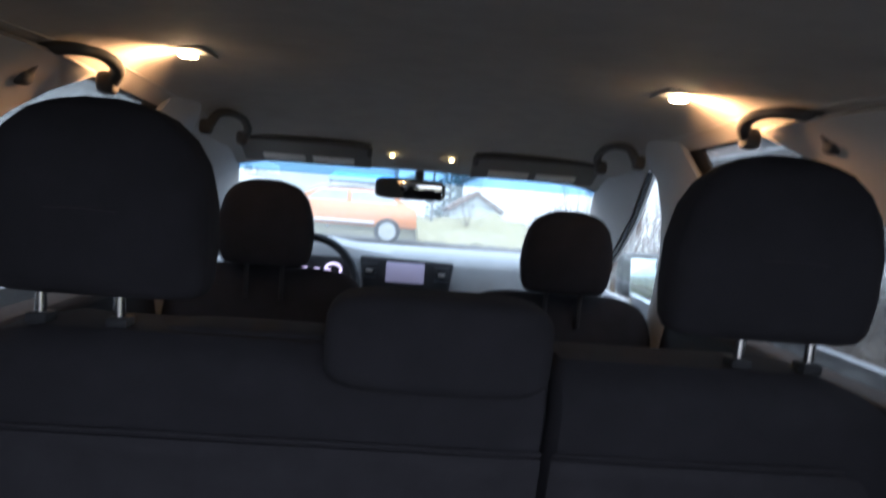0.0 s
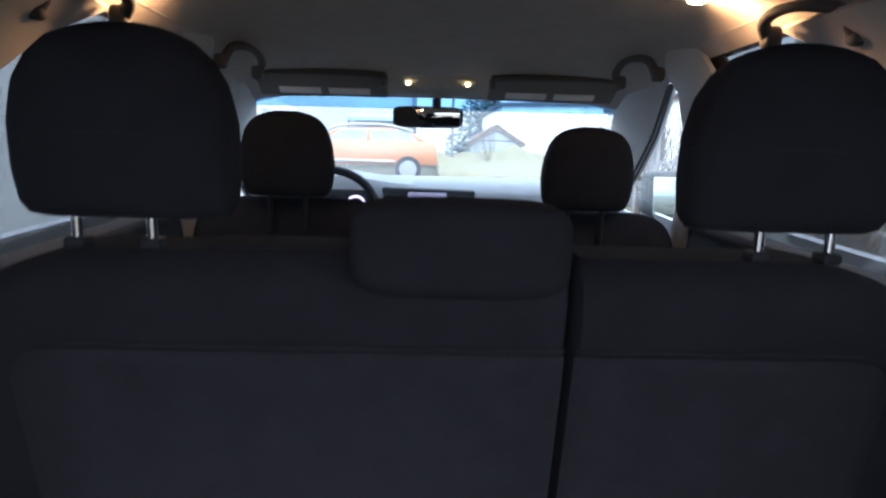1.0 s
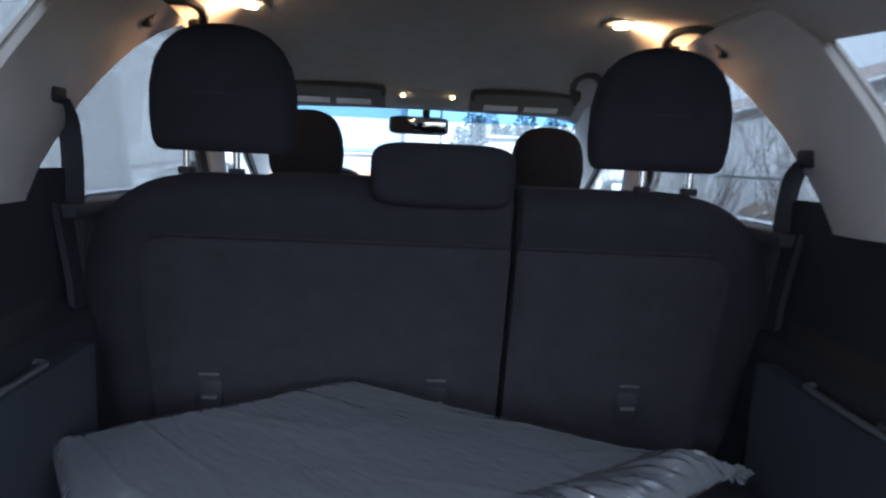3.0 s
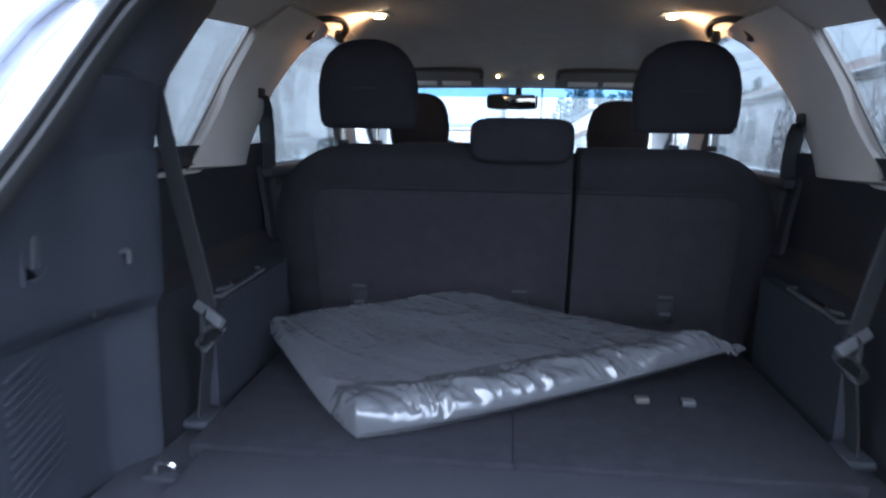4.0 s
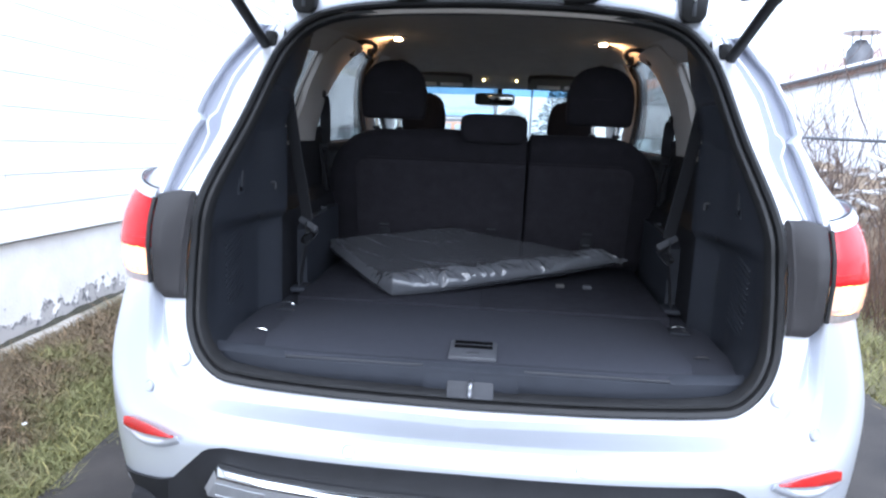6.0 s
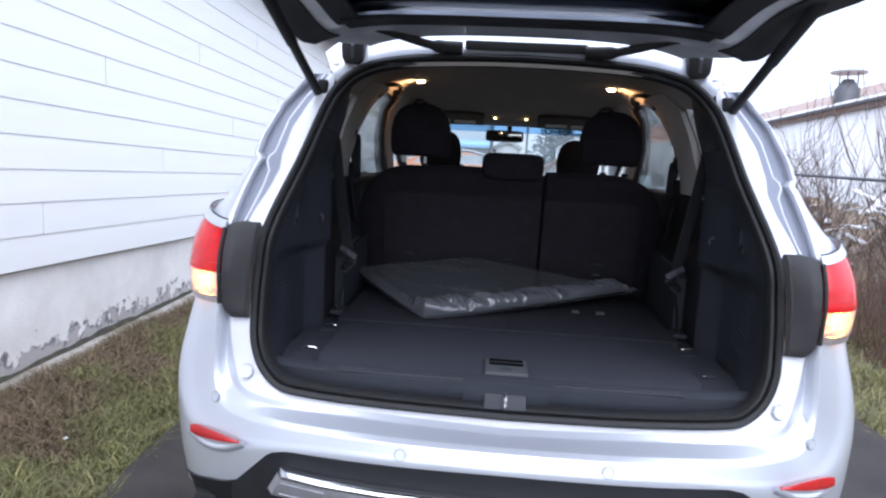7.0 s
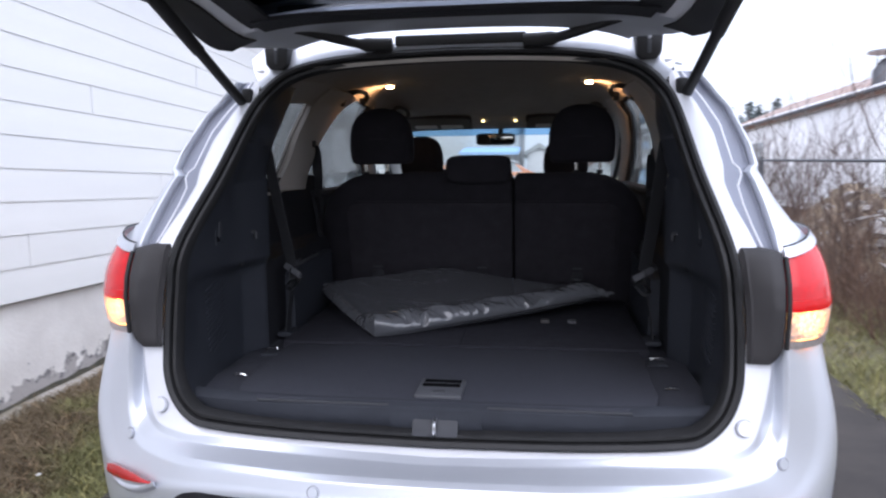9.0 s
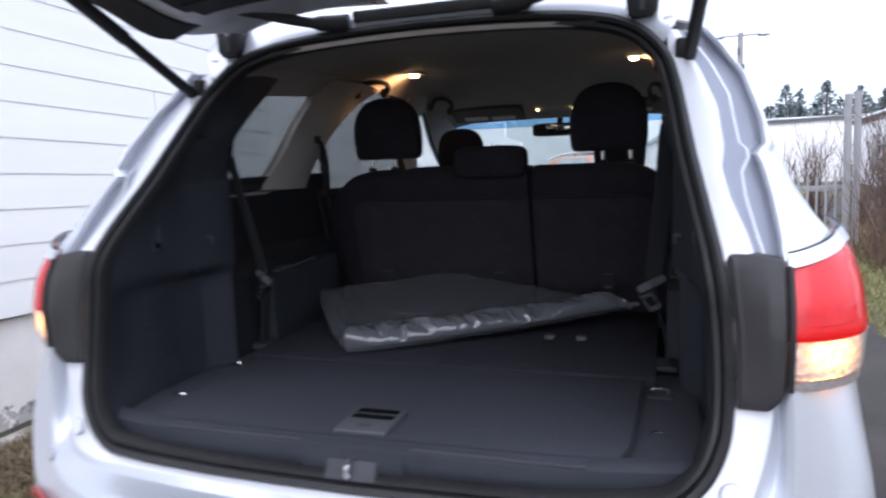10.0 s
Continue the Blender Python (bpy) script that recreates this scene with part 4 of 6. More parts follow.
        part("door_sill", box((s * 0.69, (a + b) / 2, top - 0.013), (0.06, b - a - 0.02, 0.030), 0.008), TRIMD, d)

# windscreen and its tint band
ws = lambda f, u: ((0.640 + 0.17 * f) * u, 2.80 + 0.78 * f + 0.05 * (1 - u * u), 1.560 - 0.435 * f)
rows = [[ws(f, u) for u in np.linspace(-1, 1, 17)] for f in np.linspace(0.10, 1, 14)]
p = part("windscreen", loft(rows, thick=0.004), HAZY, car, "clear windscreen")
p.visible_shadow = False
rows = [[ws(f, u) for u in np.linspace(-1, 1, 17)] for f in np.linspace(0, 0.10, 4)]
q = part("tint_band", loft(rows, thick=0.004), TINTBAND, p, "blue tint band")
q.visible_shadow = False
rows = [[(0.75 * u, y + 0.1 * (1 - u * u), 1.12 - 0.10 * ((y - 3.5) / 1.1) ** 2 - 0.03 * u * u) for u in np.linspace(-1, 1, 15)] for y in np.linspace(3.52, 4.6, 12)]
part("bonnet", loft(rows, thick=0.006), PAINT, car, "silver painted bonnet")
part("nose", box((0, 4.66, 0.72), (1.7, 0.18, 0.62), 0.08), PAINT, car, "silver painted nose")
part("underbody", box((0, 2.2, 0.33), (1.72, 4.6, 0.16), 0.05), BLACKP, car, "black underbody")

# load floor
outline = [(-0.445, -0.050), (0.445, -0.050), (0.520, -0.012), (0.537, 0.06), (0.548, 0.452), (-0.548, 0.452), (-0.537, 0.06), (-0.520, -0.012)]
board = part("load_floor", slab(outline, "z", 0.755, 0.022, 0.006), CARPET, car, "grey carpeted load floor board")
part("floor_side_ledge", box((0.60, 0.345, 0.747), (0.14, 0.60, 0.02), 0.006), CARPET, car, "dark carpeted ledge beside the load floor")
part("floor_side_ledge", box((-0.60, 0.345, 0.747), (0.14, 0.60, 0.02), 0.006), CARPET, car, "dark carpeted ledge beside the load floor")
part("cabin_floor", box((0, 1.9, 0.50), (1.5, 3.2, 0.04), 0.01), CARPETD, car, "dark carpeted cabin floor")
part("bay_floor", box((0, 0.62, 0.70), (1.3, 1.25, 0.03), 0.01), CARPETD, car)
hf = part("floor_latch", box((0, 0.042, 0.781), (0.118, 0.128, 0.013), 0.005), TRIML, board, "grey plastic floor latch with two dark slots")
for y in (0.084, 0.052):
    part("latch_slot", box((0, y, 0.7868), (0.096, 0.021, 0.006), 0.002), SLOT, hf)
part("latch_pull", box((0, 0.004, 0.788), (0.030, 0.012, 0.004), 0.0015), TRIMM, hf)
for s in (1, -1):
    for y, z in ((0.149, 0.757), (0.390, 0.767)):
        pts = spline([(s * 0.570, y, z - 0.006), (s * 0.570, y, z + 0.008), (s * 0.602, y, z + 0.008), (s * 0.602, y, z - 0.006)], 12)
        rg = part("tie_down_ring", tube(pts, 0.003, 8), CHROME, car, "chrome tie-down ring")
        part("ring_plate", box((s * 0.586, y - 0.004, z - 0.008), (0.060, 0.036, 0.008), 0.003), TRIM, rg)

# sill trim under the board, with the lock plate
rows = []
for y, z in [(-0.030, 0.772), (-0.046, 0.770), (-0.056, 0.762), (-0.057, 0.745), (-0.052, 0.728), (-0.044, 0.712), (-0.036, 0.695)]:
    rows.append([(x, y + 0.055 * (abs(x) / 0.64) ** 6, z - 0.008 * max(0, (abs(x) - 0.5) / 0.15) ** 2) for x in np.linspace(-0.665, 0.665, 61)])
sill = part("sill_trim", loft(rows, thick=-0.006), TRIM, car, "charcoal plastic loading sill")
rows = [[(x, y, z) for x in np.linspace(-w, w, 9)] for y, z, w in ((-0.046, 0.7735, 0.085), (-0.060, 0.768, 0.100), (-0.064, 0.748, 0.108), (-0.062, 0.722, 0.113), (-0.052, 0.70, 0.116))]
part("lock_housing", loft(rows, thick=0.006), TRIM, sill)
lp = part("lock_plate", box((0, -0.066, 0.722), (0.112, 0.012, 0.046), 0.006, rot=Euler((radians(-25), 0, 0)).to_matrix()), TRIMM, sill, "grey plastic lock plate")
part("lock_loop", tube(spline([(0, -0.062, 0.742), (0, -0.085, 0.737), (0, -0.085, 0.715), (0, -0.066, 0.708)], 10), 0.005, 8), STEEL, lp, "bright steel lock loop")
# paler strips that draw in the highlight along the sill's edge
for x0, x1 in ((-0.45, -0.115), (0.125, 0.46)):
    part("sill_highlight", box(((x0 + x1) / 2, -0.0555, 0.7715), (x1 - x0, 0.006, 0.006), 0.002), TRIMM, sill)

# third row folded flat
ANCHOR = mat("grey_anchor", (0.06, 0.058, 0.058), 0.6, 0, 0.1, 20)
for x0, x1 in ((-0.575, -0.0002), (0.0002, 0.575)):
    t = thing("folded_seat", "dark carpeted third-row seat folded flat into the floor", "car seat", ((x0 + x1) / 2, 0.78, 0.70), group="folded third row")
    bm = box(((x0 + x1) / 2, 0.785, 0.748), (x1 - x0, 0.66, 0.085), 0.0025, seg=2)
    bmesh.ops.rotate(bm, verts=bm.verts, cent=((x0 + x1) / 2, 0.785, 0.748), matrix=Matrix.Rotation(radians(1.2), 3, "X"))
    part("seat_back", bm, CARPETD, t, "dark carpeted seat back")
    for ax in ((0.267, 0.36) if x0 > 0 else (-0.267,)):
        part("child_seat_anchor", box((ax, 0.752, 0.795), (0.030, 0.026, 0.014), 0.005), TRIML if ax > 0.3 else ANCHOR, t, "small grey anchor loop")

# second row -------------------------------------------------------------------

def seat_section(name, x0, x1, label):
    t = thing(name, label, "car seat", ((x0 + x1) / 2, 1.25, 0.52), group="second row")
    def outline(z, inset):
        half = float(np.interp(z, [0.62, 0.91, 1.02, 1.10, 1.14, 1.18, 1.21, 1.245, 1.27, 1.285, 1.295, 1.302], [0.655, 0.669, 0.672, 0.662, 0.652, 0.637, 0.620, 0.588, 0.556, 0.528, 0.498, 0.455]))
        k = max(0.0, (z - 1.27) / 0.032) ** 2 * 0.012
        return (-half + inset if x0 < -0.5 else x0 + inset + k, half - inset if x1 > 0.5 else x1 - inset - k)
    face = lambda z: 1.225 + (z - 0.80) * -0.24
    zs = list(np.linspace(0.62, 1.18, 14)) + list(np.linspace(1.195, 1.302, 13))
    def skin(off, inset, zlist, mid):
        out = []
        for z in zlist:
            a, b = outline(z, inset)
            row = []
            for u in 0.5 - 0.5 * np.cos(math.pi * np.linspace(0, 1, 31)):
                edge = min(1.0, u * (b - a) / (0.075 if x0 < -0.5 else 0.012), (1 - u) * (b - a) / (0.075 if x1 > 0.5 else 0.012))
                pad = 0.028 * (1 - (1 - edge) ** 2.2)
                zz = 1 - min(1.0, max(0, (z - 1.225) / 0.077)) ** 2.4
                row.append((a + (b - a) * u, face(z) + off - pad * (0.25 + 0.75 * zz) * mid + 0.03 * (1 - zz), z))
            out.append(row)
        return out
    part("seat_back", shell(skin(0.03, 0.0, zs, 1), (0, 0.10, 0)), CLOTH, t, "charcoal cloth seat back")
    # carpeted panel on the back, below the padded top
    pa, pb = x0 + (0.100 if x0 < -0.5 else 0.005), x1 - (0.085 if x1 > 0.5 else 0.005)
    rows = []
    for z in list(np.linspace(0.70, 1.13, 12)) + list(np.linspace(1.14, 1.184, 7)):
        k = max(0, z - 1.134) / 0.05
        cut = 0.05 * (1 - math.sqrt(max(0, 1 - min(1, k) ** 2)))
        a, b = pa + (cut if x0 < -0.5 else 0), pb - (cut if x1 > 0.5 else 0)
        rows.append([(a + (b - a) * u, face(z) - 0.0015 - 0.009 * min(1, min(u, 1 - u) * 22 + 0.15) * min(1, (1.186 - z) * 70 + 0.1), z) for u in np.linspace(0, 1, 25)])
    part("back_panel", shell(rows, (0, 0.006, 0)), CLOTHC, t, "dark carpeted panel on the seat back")
    seam = [((a + (b - a) * u), face(1.192) - 0.004, 1.192) for u in np.linspace(0.0, 1, 16)]
    part("seam", tube(seam, 0.0022, 6), CLOTHC, t)
    part("seat_base", cushion(((x0 + x1) / 2, 1.52, 0.66), (x1 - x0, 0.52, 0.20), 0.35, 0.3), CLOTH, t, "charcoal cloth seat cushion")
    return t


sl = seat_section("rear_bench_seat", -0.645, 0.1418, "wide section of the charcoal cloth rear bench, upright")
sr = seat_section("rear_bench_seat", 0.1442, 0.645, "narrow section of the charcoal cloth rear bench, upright")
for t, xs in ((sl, (-0.43, 0.012)), (sr, (0.40,))):
    for x in xs:
        ab = part("anchor_bracket", box((x, 1.196, 0.880), (0.050, 0.010, 0.078), 0.006), TRIMD, t, "dark anchor bracket")
        part("anchor_bar", tube([(x - 0.014, 1.1895, 0.866), (x + 0.014, 1.1895, 0.866)], 0.004, 8), TRIML, ab)
        part("anchor_flap", box((x, 1.1895, 0.914), (0.040, 0.006, 0.008), 0.002), TRIMM, ab)


def pad(cx, cy, zs, ws, ds, lean=0.0, e=0.55, n=32, steps=22):
    """An upholstered pad: half-widths ws and half-depths ds by height, with soft ends."""
    z0, z1 = zs[0], zs[-1]
    rows = []
    for j in range(steps + 1):
        z = z0 + (z1 - z0) * (0.5 - 0.5 * math.cos(math.pi * j / steps))
        w, d = float(np.interp(z, zs, ws)), float(np.interp(z, zs, ds))
        y = cy + lean * (z - z0)
        rows.append([])
        for i in range(n):
            a = 2 * math.pi * i / n
            c, q = math.cos(a), math.sin(a)
            rows[-1].append((cx + w * math.copysign(abs(c) ** e, c), y + d * math.copysign(abs(q) ** e, q), z))
    bm = loft(rows, closed=True)
    bm.verts.ensure_lookup_table()
    bm.faces.new([bm.verts[i] for i in range(n)][::-1])
    bm.faces.new([bm.verts[len(bm.verts) - n + i] for i in range(n)])
    return bm


def headrest(t, cx, s):
    bm = pad(cx, 1.178, [1.342, 1.346, 1.360, 1.40, 1.455, 1.50, 1.53, 1.550, 1.562, 1.568], [0.108, 0.119, 0.126, 0.1295, 0.1285, 0.119, 0.102, 0.080, 0.054, 0.022],
             [0.030, 0.042, 0.052, 0.060, 0.060, 0.056, 0.048, 0.038, 0.025, 0.010], lean=-0.06)
    h = part("headrest", bm, CLOTH, t, "charcoal cloth headrest on two chrome rods")
    seam = [(cx + 0.1275 * math.cos(a), 1.172 - 0.060 * abs(math.sin(a)) ** 0.55, 1.440 + 0.004 * math.sin(3 * a)) for a in np.linspace(math.pi, 2 * math.pi, 25)]
    part("headrest_seam", tube(seam, 0.0015, 5), CLOTHC, h)
    for dx in (s * 0.026 - 0.046, s * 0.026 + 0.046):
        part("headrest_rod", tube([(cx + dx, 1.182, 1.26), (cx + dx, 1.178, 1.38)], 0.0068, 10), CHROME, h)
        part("rod_guide", box((cx + dx, 1.182, 1.306), (0.026, 0.03, 0.014), 0.004), TRIMD, h)


headrest(sl, -0.398, -1)
headrest(sr, 0.409, 1)
part("headrest", cushion((0.004, 1.135, 1.318), (0.262, 0.10, 0.115), 0.42, 0.40, nu=36, nv=16), CLOTH, sl, "low charcoal cloth middle headrest")
part("armrest_top", cushion((-0.20, 1.21, 1.295), (0.26, 0.08, 0.03), 0.5, 0.4), CLOTH, sl)

# front seats ---------------------------------------------------------------------
for cx, dz in ((-0.39, 0.02), (0.383, 0.0)):
    t = thing("front_seat", "dark cloth front seat with an adjustable headrest", "car seat", (cx, 2.35, 0.50), group="front seats")
    part("seat_back", cushion((cx, 2.15, 0.93 + dz), (0.53, 0.16, 0.62), 0.35, 0.35, rot=Euler((radians(-10), 0, 0)).to_matrix(), nu=32, nv=18), CLOTH, t)
    part("seat_base", cushion((cx, 2.45, 0.66), (0.52, 0.52, 0.18), 0.35, 0.3), CLOTH, t)
    bm = pad(cx, 2.115, [z + dz for z in (1.250, 1.255, 1.28, 1.33, 1.38, 1.42, 1.445, 1.458, 1.465)], [0.092, 0.104, 0.114, 0.119, 0.114, 0.102, 0.083, 0.058, 0.026],
             [0.030, 0.040, 0.050, 0.056, 0.054, 0.048, 0.038, 0.026, 0.010], lean=-0.10)
    h = part("headrest", bm, CLOTH, t, "dark cloth headrest")
    for dx in (-0.045, 0.045):
        part("headrest_rod", tube([(cx + dx, 2.105, 1.16 + dz), (cx + dx, 2.10, 1.29 + dz)], 0.006, 8), TRIMD, h)

# dashboard -----------------------------------------------------------------------
rows = []
for y, z in ((3.03, 0.80), (3.05, 1.10), (3.06, 1.185), (3.09, 1.218), (3.18, 1.236), (3.30, 1.240), (3.38, 1.225), (3.44, 1.19)):
    rows.append([(x, y + 0.05 * (abs(x) / 0.7) ** 2, z + (0.03 * math.exp(-((x + 0.38) / 0.18) ** 2) if 3.07 < y < 3.3 else 0)) for x in np.linspace(-0.70, 0.70, 41)])
DASHT = mat("dash_top_vinyl", (0.17, 0.18, 0.195), 0.34, 0, 0.1, 10, 0.2, 900)
dash = part("dashboard", loft(rows, thick=0.01), DASHT, car, "grey dashboard with a sheen on its top")
part("centre_console", slab([(-0.205, 1.213), (0.165, 1.206), (0.150, 1.06), (-0.185, 1.06)], "y", 3.022, 0.05, 0.010), TRIMD, dash, "dark centre console")
part("console_base", box((-0.02, 3.03, 0.94), (0.30, 0.06, 0.26), 0.02), TRIMD, dash)
part("screen", box((-0.025, 3.018, 1.157), (0.150, 0.008, 0.078), 0.004), SCREEN, dash, "grey lit screen")
for x in (-0.165, 0.118):
    for k in range(4):
        part("vent_slat", box((x, 3.016, 1.132 + 0.017 * k), (0.058, 0.012, 0.005), 0.001), TRIM, dash)
    part("vent_tab", box((x, 3.012, 1.158), (0.026, 0.012, 0.013), 0.003), STEEL, dash)
for k in range(5):
    part("console_button", box((-0.10 + 0.038 * k, 3.018, 1.088), (0.028, 0.008, 0.013), 0.003), TRIML, dash)
ip = part("instrument_panel", box((-0.40, 3.05, 1.160), (0.34, 0.02, 0.08), 0.01), TRIMD, dash, "dark instrument panel with small lit dials")
for k in range(6):
    part("lit_mark", box((-0.55 + 0.045 * k, 3.037, 1.146), (0.020, 0.006, 0.009), 0.002), DIAL, ip)
part("lit_dial", tube([(-0.306 + 0.030 * math.cos(t), 3.037, 1.150 + 0.022 * math.sin(t)) for t in np.linspace(0, 2 * math.pi, 19)], 0.005, 6), DIAL, ip, "violet lit dial ring")
whl = part("steering_wheel", tube([(-0.385 + 0.185 * math.cos(t), 2.82 + 0.06 * math.sin(t), 1.11 + 0.175 * math.sin(t)) for t in np.linspace(0, 2 * math.pi, 41)], 0.016, 10), TRIMD, car, "dark steering wheel")
part("wheel_hub", cushion((-0.385, 2.85, 1.10), (0.16, 0.06, 0.13), 0.6, 0.6), TRIMD, whl)
for a in (0, math.pi, -math.pi / 2):
    part("spoke", tube([(-0.385, 2.85, 1.10), (-0.385 + 0.18 * math.cos(a), 2.82, 1.11 + 0.17 * math.sin(a))], 0.014, 8), TRIML, whl)

VISOR = mat("visor_vinyl", (0.15, 0.14, 0.13), 0.7, 0, 0.1, 9, 0.3, 900)
LABEL = mat("pale_label", (0.75, 0.73, 0.70), 0.6)
HANDLE = mat("handle_plastic", (0.055, 0.050, 0.047), 0.6, 0, 0.1, 9, 0.3, 900)
# overhead: lamps, visors, mirror, grab handles
for s in (1, -1):
    lz = head_z(1.689, 0.469)
    fl = part("reading_lamp", box((s * 0.469, 1.689, lz + 0.001), (0.075, 0.11, 0.010), 0.004), HEADL, car, "pale grey reading lamp, lit warm")
    part("lamp_lens", cushion((s * 0.469, 1.675, lz - 0.010), (0.034, 0.028, 0.012), 0.7, 0.6), LAMPGLOW, fl, "glowing warm lens")
    g = new("reading_lamp_light", bpy.data.lights.new("reading_lamp_light", "AREA"))
    g.data.shape, g.data.size, g.data.size_y = "RECTANGLE", 0.055, 0.04
    g.data.energy, g.data.color, g.data.spread = 1.0, (1.0, 0.50, 0.20), radians(132)
    g.matrix_basis = CAR @ pose(s * 0.474, 1.675, lz - 0.024, 0, -s * 76, 0)
    for pts in ([(0.632, 1.43, 1.622), (0.612, 1.44, 1.655), (0.578, 1.47, 1.667), (0.556, 1.53, 1.668), (0.556, 1.58, 1.655), (0.575, 1.60, 1.635)],
                [(0.580, 2.22, 1.612), (0.560, 2.23, 1.646), (0.532, 2.26, 1.654), (0.515, 2.32, 1.645), (0.512, 2.37, 1.622), (0.525, 2.39, 1.598)]):
        pts = [(s * x, y, z) for x, y, z in pts]
        gh = part("grab_handle", tube(spline(pts, 24), [0.0095 + 0.004 * abs(k - 11.5) / 11.5 for k in range(24)], 10), HANDLE, car, "moulded grab handle folded up above the door")
        for e in (pts[0], pts[-1]):
            part("handle_cap", cushion((e[0] + s * 0.006, e[1], e[2] - 0.002), (0.034, 0.036, 0.040), 0.6, 0.6, nu=12, nv=8), HANDLE, gh)
    v = part("sun_visor", box((s * 0.375, 2.620, 1.582), (0.42, 0.145, 0.018), 0.008, rot=Euler((radians(-27), 0, 0)).to_matrix()), VISOR, car, "grey sun visor, folded up")
    # the edge's dark tone also puts in the shadow line above the visor
    part("visor_edge", tube(spline([(s * 0.575, 2.590, 1.590), (s * 0.560, 2.556, 1.612), (s * 0.37, 2.550, 1.614), (s * 0.19, 2.556, 1.610), (s * 0.172, 2.590, 1.586)], 20), 0.0105, 8), HANDLE, v, "thick edge, darkened for the shadow line above it")
    for dx in (-0.085, 0.075):
        part("visor_label", box((s * (0.375 + dx), 2.640, 1.560), (0.135, 0.036, 0.004), 0.001, rot=Euler((radians(-27), 0, 0)).to_matrix()), LABEL, v, "pale label with plain bars")
con = part("overhead_console", box((0, 2.675, 1.603), (0.25, 0.16, 0.022), 0.010, rot=Euler((radians(-20), 0, 0)).to_matrix()), HEADL, car, "pale grey overhead console with two map lamps")
for s in (1, -1):
    part("map_lamp", cushion((s * 0.099, 2.655, 1.592), (0.014, 0.016, 0.010), 0.7, 0.6), MAPGLOW, con, "small glowing map lamp")
mb = part("rear_view_mirror", cushion((-0.03, 2.80, 1.485), (0.25, 0.045, 0.075), 0.35, 0.35), RUBBER, car, "black rear-view mirror")
part("mirror_glass", box((-0.03, 2.775, 1.485), (0.225, 0.004, 0.060), 0.001, rot=Euler((radians(4), 0, radians(-8))).to_matrix()), MIRROR, mb)
part("mirror_stem", tube([(0, 2.81, 1.50), (0, 2.84, 1.56)], 0.016, 8), RUBBER, mb)
for s in (1, -1):
    dm = part("door_mirror", cushion((s * 1.0, 3.20, 1.195), (0.235, 0.12, 0.195), 0.4, 0.4), BLACKP, car, "black door mirror")
    part("mirror_glass", box((s * 0.995, 3.136, 1.195), (0.185, 0.006, 0.155), 0.002, rot=Euler((radians(-4), 0, s * radians(12))).to_matrix()), TONEDMIRROR, dm)

# belts: third row, hanging down to a tongue; second row on the pillars
for s in (1, -1):
    sb = part("seat_belt", strap(spline([(s * 0.612, 0.470, 1.400), (s * 0.602, 0.462, 1.37), (s * 0.592, 0.493, 1.24), (s * 0.578, 0.522, 1.11), (s * 0.567, 0.540, 1.015)], 16), 0.047, 0.003, (1, 0.55 * s, 0.1)), BELT, car, "dark grey seat belt webbing hanging in the load bay")
    part("belt_guide", box((s * 0.622, 0.474, 1.398), (0.030, 0.058, 0.030), 0.007), TRIMD, sb)
    part("belt_tail", strap(spline([(s * 0.567, 0.540, 1.012), (s * 0.580, 0.566, 0.93), (s * 0.598, 0.578, 0.84), (s * 0.602, 0.576, 0.785)], 12), 0.047, 0.003, (0, 1, 0.1)), BELT, sb)
    bk = part("belt_keeper", box((s * 0.563, 0.536, 1.000), (0.078, 0.015, 0.021), 0.005, rot=Euler((radians(-30), s * radians(-22), s * radians(28))).to_matrix()), TRIML, sb, "grey belt keeper")
    bm = bmesh.new()
    turn = Matrix.Translation((s * 0.558, 0.527, 0.962)) @ Euler((radians(-38), s * radians(-22), s * radians(28))).to_matrix().to_4x4()
    edges = []
    for (w, h), dy in (((0.0185, 0.032), -0.0015), ((0.0185, 0.032), 0.0015), ((0.0095, 0.014), 0.0015), ((0.0095, 0.014), -0.0015)):
        dz = -0.006 if w < 0.01 else 0.0
        edges.append([turn @ Vector((w * math.copysign(abs(math.cos(a)) ** 0.4, math.cos(a)), dy, dz + h * math.copysign(abs(math.sin(a)) ** 0.4, math.sin(a)))) for a in np.linspace(0, 2 * math.pi, 28, endpoint=False)])
    loft(edges + edges[:1], bm, closed=True)
    bmesh.ops.remove_doubles(bm, verts=bm.verts, dist=0.0002)
    part("belt_tongue", bm, CHROME, bk, "chrome belt tongue with a slot")
    gz0 = 1.425 if s < 0 else 1.375
    b2 = part("seat_belt", strap(spline([(s * 0.680, 1.135, gz0), (s * 0.684, 1.180, gz0 - 0.035), (s * 0.685, 1.198, gz0 - 0.10), (s * 0.685, 1.200, 1.22), (s * 0.688, 1.200, 1.06), (s * 0.688, 1.200, 0.92)], 16), 0.048, 0.003, (1, 0.30 * s, 0)), BELT, car, "dark grey second-row belt webbing")
    part("belt_guide", box((s * 0.680, 1.130, gz0 + 0.004), (0.020, 0.058, 0.034), 0.008), TRIMD, b2)

# plastic bag with a flat board in it, lying on the folded seats --------------------
PLASTIC = bpy.data.materials.new("clear_grey_plastic")
PLASTIC.use_nodes = True
pn, pl = PLASTIC.node_tree.nodes, PLASTIC.node_tree.links
pb = pn["Principled BSDF"]
pb.inputs["Base Color"].default_value = (0.102, 0.106, 0.118, 1)
pb.inputs["Roughness"].default_value = 0.15
pb.inputs["Coat Weight"].default_value = 1.0
pb.inputs["Coat Roughness"].default_value = 0.07
nz1 = pn.new("ShaderNodeTexNoise")
